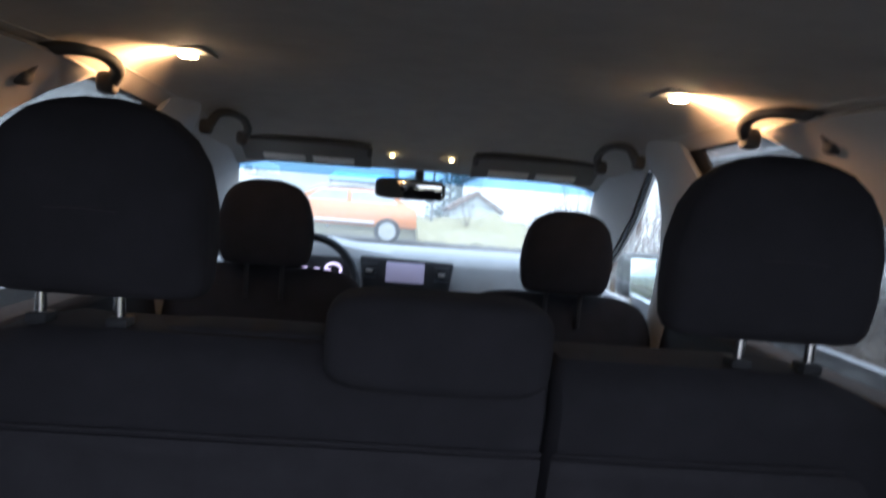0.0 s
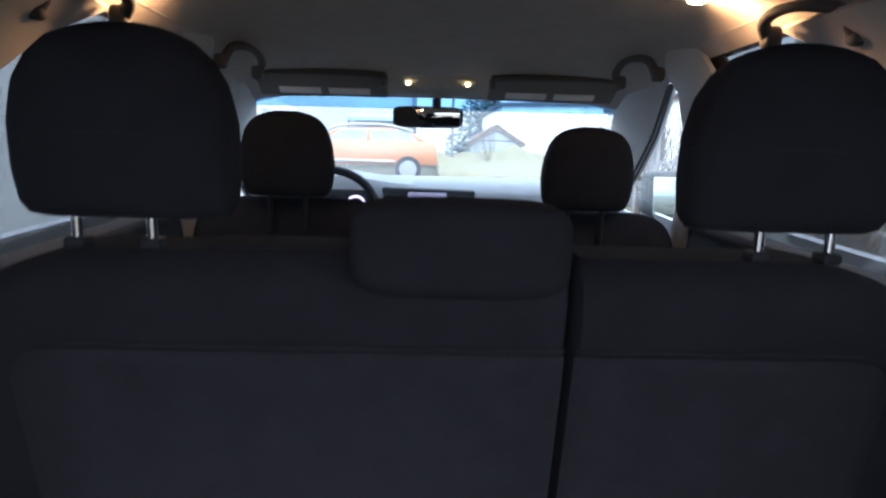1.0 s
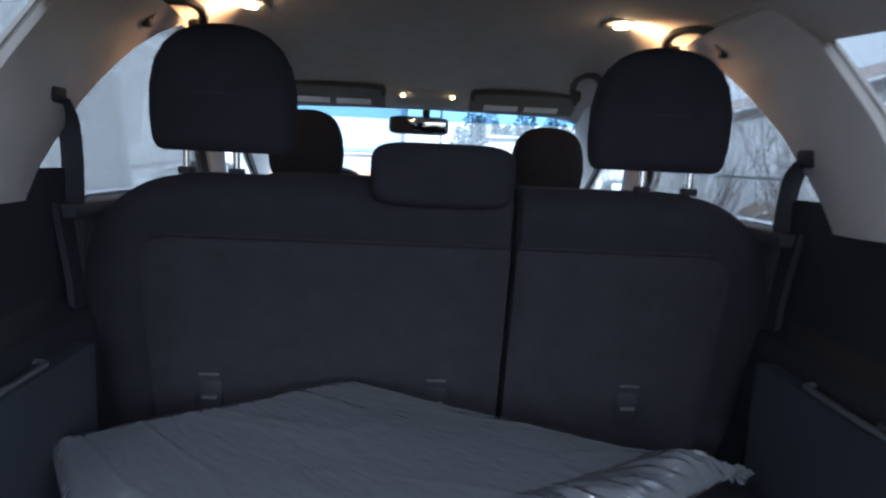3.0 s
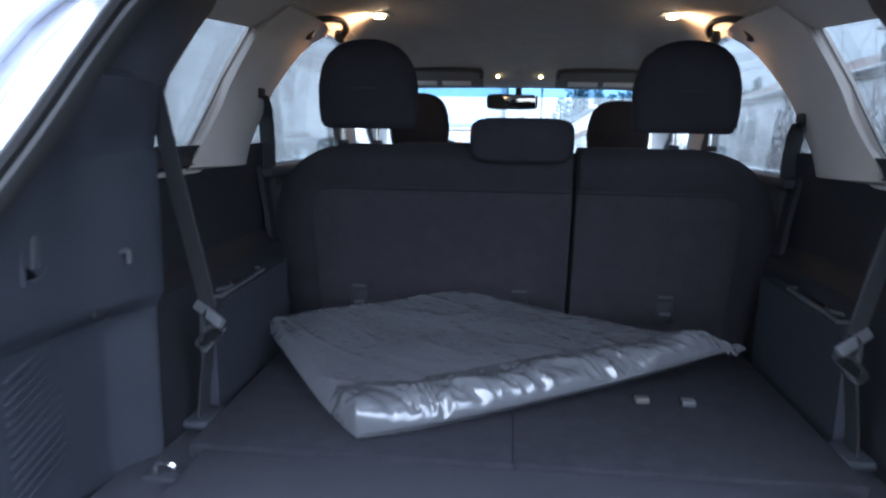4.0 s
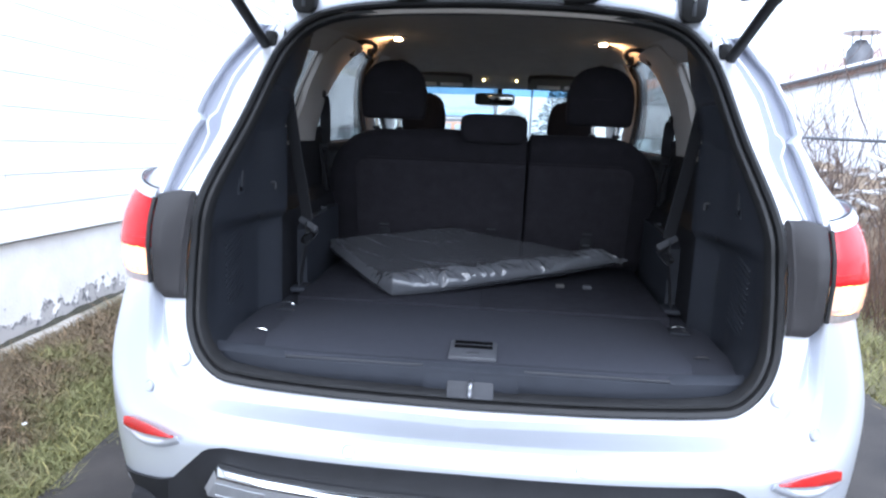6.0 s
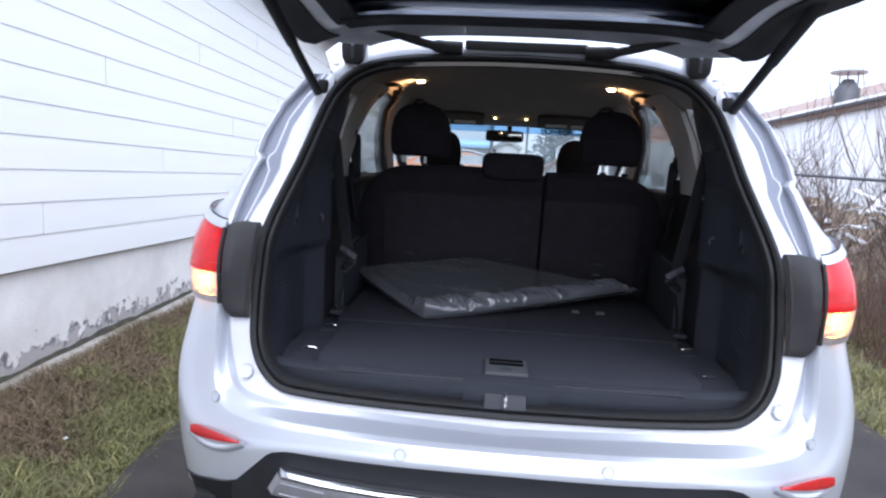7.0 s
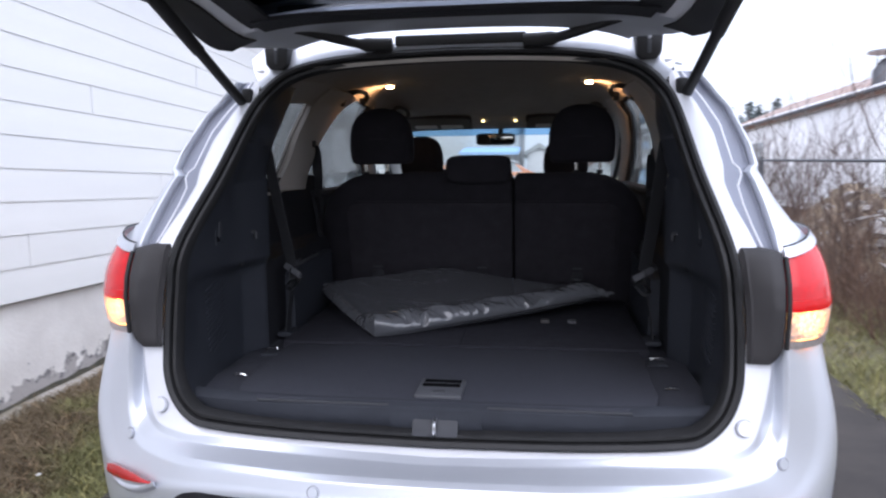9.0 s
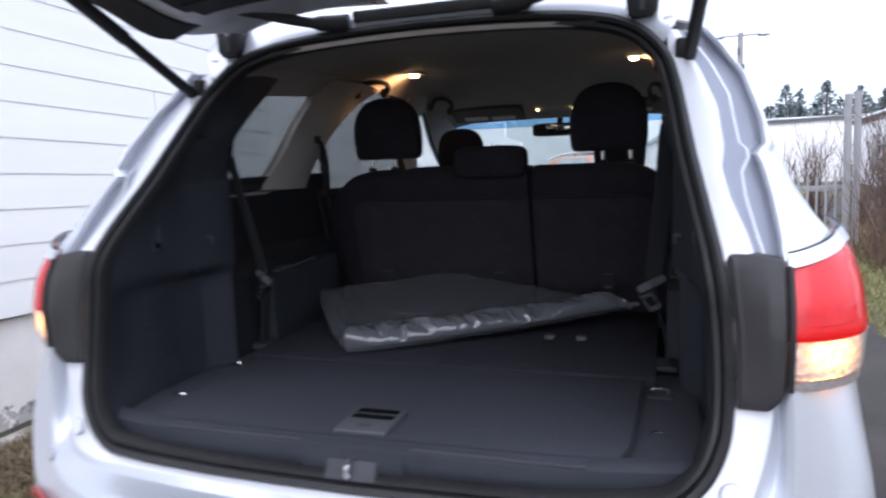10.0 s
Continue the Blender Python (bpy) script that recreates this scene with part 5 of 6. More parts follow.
nz1.inputs["Scale"].default_value = 46
nz1.inputs["Detail"].default_value = 5
bp1 = pn.new("ShaderNodeBump")
bp1.inputs["Strength"].default_value = 0.12
bp1.inputs["Distance"].default_value = 0.01
tco = pn.new("ShaderNodeTexCoord")
pl.new(tco.outputs["Object"], nz1.inputs["Vector"])
pl.new(nz1.outputs["Fac"], bp1.inputs["Height"])
pl.new(bp1.outputs[0], pb.inputs["Normal"])
pl.new(bp1.outputs[0], pb.inputs["Coat Normal"])

BL, BT, BR, BB = Vector((-0.62, 0.955, 0.862)), Vector((-0.163, 1.17, 0.905)), Vector((0.492, 0.912, 0.862)), Vector((-0.288, 0.465, 0.800))


rngf = random.Random(8)
FACETS = [(rngf.uniform(0, 8), rngf.uniform(-0.5, 2.2), rngf.uniform(-0.25, 0.25)) for k in range(22)]


def ridge(p):
    return 1 - 2.4 * abs(noise.noise(p))


def bag_point(u, v, top):
    """u from the left corner's side to the right, v from the front edge to the back."""
    p = (BB * (1 - u) + BR * u) * (1 - v) + (BL * (1 - u) + BT * u) * v
    mid = (BB + BR + BL + BT) / 4
    for cu, cv, r in ((0, 0, 0.045), (1, 0, 0.0), (0, 1, 0.012), (1, 1, 0.012)):
        p = p.lerp(mid, r * math.exp(-(abs(u - cu) + abs(v - cv)) / 0.10) * 1.6)
    p = p + Vector((0, -0.02 * math.sin(math.pi * u) * (1 - v), 0))
    e = min(u, 1 - u, v * 0.45, 1 - v)
    puff = 1 - max(0, 1 - e / 0.045) ** 2
    a, d = u * 0.85, v * 0.5
    wr = noise.noise(Vector((a * 4, d * 5, 3.0 if top else 9.0))) * 0.008
    if not top:
        return p + Vector((0, 0, -0.036 * puff + 0.3 * wr * puff))
    # the film is crumpled along the front edge and at the corners, slack elsewhere
    kf = max(0.0, 1 - v / (0.27 - 0.12 * u)) ** 0.8 * (1 - 0.35 * u)
    k = kf + 0.6 * max(0, 1 - math.hypot(1 - u, (v - 0.1)) / 0.13) + 0.5 * max(0, 1 - math.hypot(u, 1 - v) / 0.10)
    warp = noise.noise(Vector((a * 7, d * 7, 4)))
    big = ridge(Vector((a * 11 + 1.3 * warp, d * 9 - 1.8 * warp, 1)))
    fine = ridge(Vector((a * 52 + 3 * warp, d * 34 - 2 * warp, 7)))
    crease = max(0, ridge(Vector((a * 5 + d * 4, d * 3 - a * 2, 12))) - 0.80) * 0.006
    # flat facets meeting at sharp creases
    facet = min(math.hypot(a * 9 + warp - c[0], d * 11 - warp - c[1]) + c[2] for c in FACETS)
    fold = (k * (0.019 * big + 0.007 * fine) + kf * 0.036 * facet) * puff ** 0.35
    return p + Vector((0, -0.25 * fold, 0.019 * puff + (wr + crease) * puff + fold + 0.0005 * fine * puff))


def floor_under(y):
    return 0.7925 + (y - 0.785) * 0.021


bm = bmesh.new()
NU, NV = 220, 96
for top in (True, False):
    rows = []
    for j in range(NV + 1):
        row = []
        for i in range(NU + 1):
            p = bag_point(i / NU, (j / NV) ** 1.4, top)
            p.z = max(p.z, floor_under(p.y) + (0.006 if top else 0.002))
            row.append(p)
        rows.append(row)
    loft(rows, bm)
bmesh.ops.remove_doubles(bm, verts=bm.verts, dist=0.0004)
bag = solid("plastic_bag", bm, PLASTIC, "clear plastic bag round a dark mat on folded seats", "bag", frame_of=CAR, base=(-0.1, 0.85, 0.80))
away = (BR - BB).normalized()
side = Vector((-away.y, away.x, 0))
rows = []
for f in np.linspace(0, 1, 9):
    w = 0.024 * (1 - 0.35 * f)
    c = BR - away * 0.02 + away * 0.045 * f + Vector((0, 0, 0.004 * f))
    rows.append([c + side * (w * v) + Vector((0, 0, 0.008 * noise.noise(Vector((f * 5, v * 2.5, 3))) + 0.004 * math.sin(9 * v))) for v in np.linspace(-1, 1, 9)])
part("folded_tip", loft(rows, thick=0.0012), PLASTIC, bag, "crumpled film tip of the bag")


# outside: ground, drive, grass ----------------------------------------------------
def gz(x, y):
    """The height of the ground."""
    yy = max(-12.0, min(28.0, y))
    return SLOPE * yy


ASPHALT = mat("damp_asphalt", (0.060, 0.052, 0.047), 0.8, 0, 0.3, 2.2, 1.0, 220, col2=(0.026, 0.023, 0.022), spread=0.35, spec=0.3)
SOIL = mat("turf_soil", (0.095, 0.09, 0.045), 0.95, 0, 0.3, 1.7, 0.8, 60, col2=(0.075, 0.055, 0.033))
bm = bmesh.new()
xs = [-400, -60, -12, -6, -3, -1.5, 0, 2, 4, 8, 14, 60, 400]
ys = [-400, -60, -12, -8, -4, 0, 4, 8, 12, 18, 24, 28, 60, 400]
rows = [[(x, y, gz(x, y) - 0.03) for x in xs] for y in ys]
solid("ground", loft(rows, bm), SOIL, "rough turf and bare soil", "ground", kind="structure")
rows = [[(x + 0.05 * noise.noise(Vector((x, y * 0.9, 0))) * (1 if abs(x - 0.27) > 1.5 else 0), y, gz(x, y) - 0.004) for x in np.linspace(-1.50, 2.03, 9)] for y in np.linspace(-9, 13.5, 60)]
solid("driveway", loft(rows, thick=0.02), ASPHALT, "dark damp asphalt drive with ragged edges", "driveway", kind="structure")
rows = [[(x, y, gz(x, y) - 0.012) for x in np.linspace(-40, 40, 9)] for y in (13.5, 16, 19.5)]
solid("road", loft(rows, thick=0.015), ASPHALT, "grey asphalt street crossing ahead", "road", kind="structure")

def turf(name, axis_from, axis_to):
    """Blades: brown and straw by the wall, green towards the drive, each a little different."""
    m = mat(name, (0.235, 0.235, 0.108), 0.75, 0, 0.3, 2.6, 0, col2=(0.215, 0.168, 0.112), spread=0.14, spec=0.2)
    n, l = m.node_tree.nodes, m.node_tree.links
    b = n["Principled BSDF"]
    ramp = b.inputs["Base Color"].links[0].from_node
    noi = ramp.inputs[0].links[0].from_node
    tc, sp, mr, mx, geo, cr = n.new("ShaderNodeTexCoord"), n.new("ShaderNodeSeparateXYZ"), n.new("ShaderNodeMapRange"), n.new("ShaderNodeMath"), n.new("ShaderNodeNewGeometry"), n.new("ShaderNodeValToRGB")
    l.new(tc.outputs["Object"], sp.inputs[0])
    l.new(sp.outputs["X"], mr.inputs["Value"])
    mr.inputs["From Min"].default_value, mr.inputs["From Max"].default_value = axis_from, axis_to
    mr.inputs["To Min"].default_value, mr.inputs["To Max"].default_value = -0.16, 0.14
    mx.operation = "ADD"
    l.new(mr.outputs[0], mx.inputs[0])
    l.new(noi.outputs["Fac"], mx.inputs[1])
    l.new(mx.outputs[0], ramp.inputs[0])
    cr.color_ramp.elements[0].color, cr.color_ramp.elements[1].color = (0.55, 0.52, 0.50, 1), (1.15, 1.15, 1.1, 1)
    e = cr.color_ramp.elements.new(0.86)
    e.color = (1.05, 1.05, 1.0, 1)
    cr.color_ramp.elements[-1].color = (1.9, 1.65, 1.5, 1)
    l.new(geo.outputs["Random Per Island"], cr.inputs[0])
    mul = n.new("ShaderNodeMixRGB")
    mul.blend_type, mul.inputs[0].default_value = "MULTIPLY", 1.0
    l.new(ramp.outputs[0], mul.inputs[1])
    l.new(cr.outputs[0], mul.inputs[2])
    l.new(mul.outputs[0], b.inputs["Base Color"])
    return m


TURF = turf("grass_blades", -2.55, -1.5)
TURFR = turf("rough_grass_blades", 4.5, 2.0)


def grass(name, x0, x1, y0, y1, count, hgt, label, material):
    rng = random.Random(7)
    verts, faces = [], []
    for i in range(count):
        x, y = rng.uniform(x0, x1), rng.uniform(y0, y1)
        if abs(x - 0.27) < 1.74 + 0.16 * noise.noise(Vector((3, y * 1.6, 4))) + 0.09 * noise.noise(Vector((3, y * 7, 4))):
            continue
        if noise.noise(Vector((x * 1.3, y * 1.3, 2))) < -0.28 and rng.random() < 0.5:
            continue
        z = gz(x, y) - 0.03
        h = hgt * rng.uniform(0.4, 1.2) * (1 + 0.5 * noise.noise(Vector((x * 2, y * 2, 5))))
        a, w = rng.uniform(0, 6.28), rng.uniform(0.0016, 0.0046)
        lx, ly = rng.gauss(0, 0.85) * h, rng.gauss(0, 0.85) * h
        k = len(verts)
        ca, sa = math.cos(a) * w, math.sin(a) * w
        verts += [(x - ca, y - sa, z), (x + ca, y + sa, z), (x + ca * 0.7 + lx * 0.4, y + sa * 0.7 + ly * 0.4, z + h * 0.6), (x - ca * 0.7 + lx * 0.4, y - sa * 0.7 + ly * 0.4, z + h * 0.6), (x + lx, y + ly, z + h * 0.92)]
        faces += [(k, k + 1, k + 2, k + 3), (k + 3, k + 2, k + 4)]
    me = bpy.data.meshes.new(name)
    me.from_pydata(verts, [], faces)
    me.materials.append(material)
    ob = new(name, me)
    return tagged(ob, label, "grass", kind="stuff")


grass("grass", -2.57, -1.36, -5.5, 9.0, 195000, 0.080, "short winter grass with brown and green tufts", TURF)
grass("grass", 1.98, 6.6, -5.5, 13, 160000, 0.095, "rough winter grass beside the drive", TURFR)

# house with lap siding --------------------------------------------------------------
WHITEW = mat("white_siding_paint", (0.87, 0.86, 0.835), 0.55, 0, 0.04, 1.4, 0.15, 90, stretch=(1, 0.25, 3))
CONC = mat("stained_foundation", (0.90, 0.865, 0.82), 0.9, 0, 0.2, 2.2, 0.5, 45, col2=(0.74, 0.70, 0.66), spread=0.35)
fn, fl = CONC.node_tree.nodes, CONC.node_tree.links
fb = fn["Principled BSDF"]
old = fb.inputs["Base Color"].links[0].from_socket
ftc, fsep, fno, fadd, framp, fmix = fn.new("ShaderNodeTexCoord"), fn.new("ShaderNodeSeparateXYZ"), fn.new("ShaderNodeTexNoise"), fn.new("ShaderNodeMath"), fn.new("ShaderNodeValToRGB"), fn.new("ShaderNodeMixRGB")
fno.inputs["Scale"].default_value, fno.inputs["Detail"].default_value = 11.0, 10.0
fl.new(ftc.outputs["Object"], fsep.inputs[0])
fl.new(ftc.outputs["Object"], fno.inputs["Vector"])
fadd.operation = "MULTIPLY_ADD"
fadd.inputs[1].default_value = -2.1
frel = fn.new("ShaderNodeMath")
frel.operation = "MULTIPLY_ADD"
frel.inputs[1].default_value = -SLOPE
fl.new(fsep.outputs["Y"], frel.inputs[0])
fl.new(fsep.outputs["Z"], frel.inputs[2])
fl.new(frel.outputs[0], fadd.inputs[0])
fl.new(fno.outputs["Fac"], fadd.inputs[2])
framp.color_ramp.elements[0].position, framp.color_ramp.elements[1].position = 0.255, 0.29
fl.new(fadd.outputs[0], framp.inputs[0])
fl.new(framp.outputs[0], fmix.inputs[0])
fl.new(old, fmix.inputs[1])
fmix.inputs[2].default_value = (0.46, 0.43, 0.41, 1)
# dark pits along the broken edge of the whitewash
fpn, fpr, fpe, fpm, fpx = fn.new("ShaderNodeTexNoise"), fn.new("ShaderNodeValToRGB"), fn.new("ShaderNodeValToRGB"), fn.new("ShaderNodeMath"), fn.new("ShaderNodeMixRGB")
fpn.inputs["Scale"].default_value, fpn.inputs["Detail"].default_value = 20.0, 6.0
fl.new(ftc.outputs["Object"], fpn.inputs["Vector"])
fpr.color_ramp.elements[0].position, fpr.color_ramp.elements[1].position = 0.50, 0.58
fl.new(fpn.outputs["Fac"], fpr.inputs[0])
fpe.color_ramp.elements[0].position, fpe.color_ramp.elements[1].position = 0.20, 0.46
fpe.color_ramp.elements[1].color = (0, 0, 0, 1)
fpk = fpe.color_ramp.elements.new(0.29)
fpk.color = (1, 1, 1, 1)
fl.new(fadd.outputs[0], fpe.inputs[0])
fpm.operation = "MULTIPLY"
fl.new(fpr.outputs[0], fpm.inputs[0])
fl.new(fpe.outputs[0], fpm.inputs[1])
fl.new(fpm.outputs[0], fpx.inputs[0])
fl.new(fmix.outputs[0], fpx.inputs[1])
fpx.inputs[2].default_value = (0.15, 0.145, 0.15, 1)
fl.new(fpx.outputs[0], fb.inputs["Base Color"])
MOSS = mat("dirty_footing", (0.46, 0.42, 0.37), 0.95, 0, 0.3, 5, 0.9, 40, col2=(0.20, 0.18, 0.12), spread=0.2)
wx = lambda y: -2.60 - 0.02 * y
house = thing("house", "white house with lap siding above a stained concrete foundation", "house", (-2.6, 0, 0), frame_of=Matrix.Identity(4))
rows = [[(wx(y) - 0.035, y, z) for y in np.linspace(-8, 11, 4)] for z in (0.668, 3.75)]
part("wall", loft(rows, thick=-0.16), WHITEW, house, "white painted wall behind the siding")
rows = [[(wx(y) - 0.050 + 0.012 * noise.noise(Vector((y * 1.5, z * 3, 0))), y, z) for y in np.linspace(-8, 11, 90)] for z in np.linspace(-0.3, 0.647, 12)]
part("foundation", loft(rows, thick=-0.2), CONC, house, "stained white-washed concrete foundation")
rows = []
for out, up, rag in ((-0.030, -0.045, 0.0), (-0.028, 0.004, 0.3), (-0.018, 0.010, 0.2), (0.010, 0.010, 0.2), (0.034, 0.006, 0.8), (0.044, -0.010, 1.0), (0.048, -0.06, 1.0)):
    rows.append([(wx(y) + out + rag * (0.020 * noise.noise(Vector((y * 2.6, 7, 1))) + 0.010 * noise.noise(Vector((y * 9.0, 7, 1)))), y,
                  gz(0, y) + up + 0.008 * noise.noise(Vector((y * 1.3, 3, 1))) + 0.004 * noise.noise(Vector((y * 7.3, out * 30, 1)))) for y in np.linspace(-8, 11, 320)])
part("footing", loft(rows, thick=0.012), MOSS, house, "pale cracked concrete ledge with a dark joint along the wall")
# dark strip added to draw the shadow line below the lowest board
UNDERSHADE = mat("siding_shadow_dark", (0.035, 0.03, 0.028), 0.95, 0, 0.3, 6, 0.5, 40)
rows = [[(wx(y) - 0.085, y, z) for y in (-8, 11)] for z in (0.60, 0.70)]
part("siding_shadow_strip", loft(rows, thick=-0.05), UNDERSHADE, house, "dark strip for the shadow in the gap under the siding")
# dark ragged bead added for the shaded joint at the foot of the wall
rows = []
for out, up in ((-0.055, 0.030), (-0.034, 0.026), (-0.018, 0.012), (-0.010, -0.02)):
    rows.append([(wx(y) + out + 0.008 * noise.noise(Vector((y * 6, 2, 1))), y, gz(0, y) + up * (0.95 + 0.6 * noise.noise(Vector((y * 2.1, 6, 1))) + 0.5 * noise.noise(Vector((y * 9, 6, out * 9))))) for y in np.linspace(-8, 11, 320)])
part("joint_shade", loft(rows, thick=0.006), mat("joint_shade_dark", (0.045, 0.042, 0.028), 0.95, 0, 0.4, 14, 0.8, 60), house, "dark bead for the shaded joint along the foot of the wall")
rows = [[(wx(y) - 0.035 - 0.42 * f, y, 3.55 + 0.25 * f) for y in (-8, 11)] for f in (-1, 0, 4)]
part("roof", loft(rows, thick=0.06), mat("brown_shingle", (0.12, 0.09, 0.075), 0.9, 0, 0.3, 8, 0.6, 60), house, "brown shingle roof")


# street scene ahead, and gardens to the side -------------------------------------------
BARK = mat("grey_brown_twigs", (0.080, 0.053, 0.042), 0.9, 0, 0.3, 8, 0.4, 80)
GALV = mat("galvanised_steel", (0.11, 0.112, 0.122), 0.55, 0.6, 0.2, 9)


def shrub(name, x, y, hgt, n, seed, label, spread=0.5):
    rng = random.Random(seed)
    base = Vector((x, y, gz(x, y) - 0.02))
    t = thing(name, label, "shrub", base, frame_of=Matrix.Identity(4), group="bare shrubs")
    tw = bmesh.new()
    for i in range(n):
        a, tilt = rng.uniform(0, 6.28), rng.uniform(0.05, spread)
        d = Vector((math.cos(a) * tilt, math.sin(a) * tilt, 1)).normalized()
        L = hgt * rng.uniform(0.6, 1.05)
        pts, p = [], base + Vector((rng.gauss(0, 0.07), rng.gauss(0, 0.07), 0))
        for k in range(6):
            pts.append(p.copy())
            d = (d + Vector((rng.gauss(0, 0.10), rng.gauss(0, 0.10), 0.05))).normalized()
            p = p + d * L / 5
        part("stem", tube(pts, [0.0075 * (1 - 0.16 * k) for k in range(6)], 5), BARK, t)
        for k in range(1, 6):
            for m in range(3):
                q = pts[k - 1].lerp(pts[k], rng.random())
                e = (d + Vector((rng.gauss(0, 0.7), rng.gauss(0, 0.7), 0.25))).normalized()
                l = L * rng.uniform(0.12, 0.34)
                tube([q, q + e * l * 0.5, q + (e + Vector((0, 0, 0.25))) * l], [0.0038, 0.0028, 0.0014], 4, tw)
    tw_ob = part("twig_tangle", tw, BARK, t)
    tw_ob["kind"] = "stuff"
    return t


for k, (x, y, h, n) in enumerate([(3.3, 3.6, 1.9, 11), (3.6, 4.7, 2.1, 12), (3.2, 5.6, 1.7, 10), (3.9, 6.6, 2.2, 12), (3.4, 7.9, 1.8, 9), (4.2, 9.2, 2.0, 9), (3.0, 2.6, 1.3, 9), (3.6, 11.5, 1.7, 16), (4.3, 13.0, 1.9, 16), (5.2, 12.2, 1.8, 14), (3.1, 8.4, 1.6, 14), (3.7, 9.6, 1.7, 14), (2.75, 11.2, 1.5, 15), (3.15, 12.3, 1.6, 15), (2.5, 12.9, 1.4, 13)]):
    shrub("bare_shrub", x, y, h, n, 20 + k, "leafless grey-brown shrub behind the fence")

fence = thing("fence", "grey chain-link fence with round posts and a top rail", "fence", (2.75, 5, gz(0, 5)), frame_of=Matrix.Identity(4))
FX = 2.75
part("top_rail", tube([(FX, y, gz(0, y) + 1.32) for y in (-2, 3, 7.3)], 0.013, 8), GALV, fence)
for y in (-1.9, 1.0, 6.6):
    part("fence_post", tube([(FX, y, gz(0, y) - 0.1), (FX, y, gz(0, y) + 1.36)], 0.026, 8), GALV, fence)
bm = bmesh.new()
for i in range(110):
    y0 = -2 + 0.085 * i
    for dy in (1, -1):
        z = gz(0, y0)
        y1 = y0 + dy * 1.26 * 0.55
        tube([(FX + 0.004 * dy, y0, z + 0.04), (FX + 0.004 * dy, y1, gz(0, y1) + 1.30)], 0.0006, 3, bm)
ob = part("wire_mesh", bm, GALV, fence, "diamond wire mesh")
ob["kind"] = "stuff"
GREYB = mat("weathered_boards", (0.27, 0.27, 0.275), 0.9, 0, 0.25, 6, 0.5, 40, stretch=(6, 6, 0.6))
for px, py, top in ((3.00, 9.25, 2.40), (2.81, 8.9, 2.33)):
    solid("gate_post", tube([(px, py, gz(0, py) - 0.1), (px, py, top)], 0.045, 12), GREYB, "weathered grey gate post", "post", group="gate posts", base=(px, py, gz(0, py)))
bf = thing("board_fence", "weathered grey board fence beyond the gate post", "fence", (2.4, 9.4, gz(0, 9.4)), frame_of=Matrix.Identity(4))
for k in range(9):
    x = 1.98 + 0.115 * k
    part("fence_board", box((x, 9.4, gz(0, 9.4) + 0.42 + 0.01 * math.sin(5 * k)), (0.030, 0.022, 0.98), 0.004), GREYB, bf)
part("fence_rail", box((2.45, 9.43, gz(0, 9.4) + 0.75), (1.06, 0.04, 0.08), 0.006), GREYB, bf)
part("fence_rail", box((2.45, 9.43, gz(0, 9.4) + 0.2), (1.06, 0.04, 0.08), 0.006), GREYB, bf)
EARTH = mat("brown_earth_heap", (0.22, 0.165, 0.11), 0.95, 0, 0.3, 3, 0.9, 25, col2=(0.11, 0.085, 0.065), spread=0.35)
def heap_z(x, y):
    f = (x - 3.7) / 3.0
    hump = 0.75 + 0.45 * noise.noise(Vector((y * 0.8, 2, f * 1.5))) + 0.35 * math.exp(-((y - 5.6) / 0.9) ** 2)
    rise = math.sin(math.pi * min(1, max(0.0, f) * 1.1)) ** 0.8 * min(1, max(0.0, (y - 3.6) / 1.2)) * min(1, max(0.0, (10.2 - y) / 1.2))
    rough = 0.16 * noise.noise(Vector((x * 2.1, y * 2.1, 5))) + 0.09 * noise.noise(Vector((x * 5.5, y * 5.5, 6))) + 0.05 * noise.noise(Vector((x * 13, y * 13, 7)))
    return gz(0, y) - 0.05 + hump * rise + rough


rows = [[(x, y, heap_z(x, y)) for x in np.linspace(3.6, 6.4, 60)] for y in np.linspace(3.6, 10.2, 130)]
solid("earth_heap", loft(rows, thick=0.05), EARTH, "heap of brown earth and rubble behind the fence", "heap", kind="stuff")
# broken stones and lumps strewn over the heap
RUBBLE = mat("grey_rubble", (0.34, 0.32, 0.31), 0.95, 0, 0.4, 9, 0.7, 50, col2=(0.42, 0.40, 0.39), spread=0.3)
rngr = random.Random(23)
bm = bmesh.new()
for k in range(420):
    x, y = rngr.uniform(3.5, 5.6), rngr.uniform(3.4, 10)
    r = 0.02 + 0.10 * rngr.random() ** 2.5
    c = Vector((x, y, heap_z(x, y) + r * 0.3))
    dirs = [Vector((rngr.gauss(0, 1), rngr.gauss(0, 1), rngr.gauss(0, 0.7))).normalized() * r * rngr.uniform(0.7, 1.2) for m in range(9)]
    vs = [bm.verts.new(c + d) for d in dirs]
    bmesh.ops.convex_hull(bm, input=vs)
solid("rubble", bm, RUBBLE, "broken grey stones strewn over an earth heap", "rubble", kind="stuff", smooth=False)
rngp = random.Random(9)
pile = thing("board_pile", "loose pile of pale weathered boards on an earth heap", "board pile", (4.25, 5.7, 1.3), frame_of=Matrix.Identity(4))
PALEB = mat("pale_board", (0.58, 0.57, 0.56), 0.85, 0, 0.2, 5, 0.4, 30)
for k in range(16):
    by = 5.6 + rngp.uniform(-0.6, 0.9)
    part("board", box((4.25 + rngp.uniform(-0.25, 0.25), by, heap_z(4.25, by) + 0.06 + 0.022 * k), (0.06, rngp.uniform(0.6, 1.3), 0.022), 0.003, rot=Euler((rngp.uniform(-0.3, 0.3), rngp.uniform(-0.25, 0.25), rngp.uniform(-0.9, 0.9))).to_matrix()), PALEB if k % 4 else GREYB, pile)


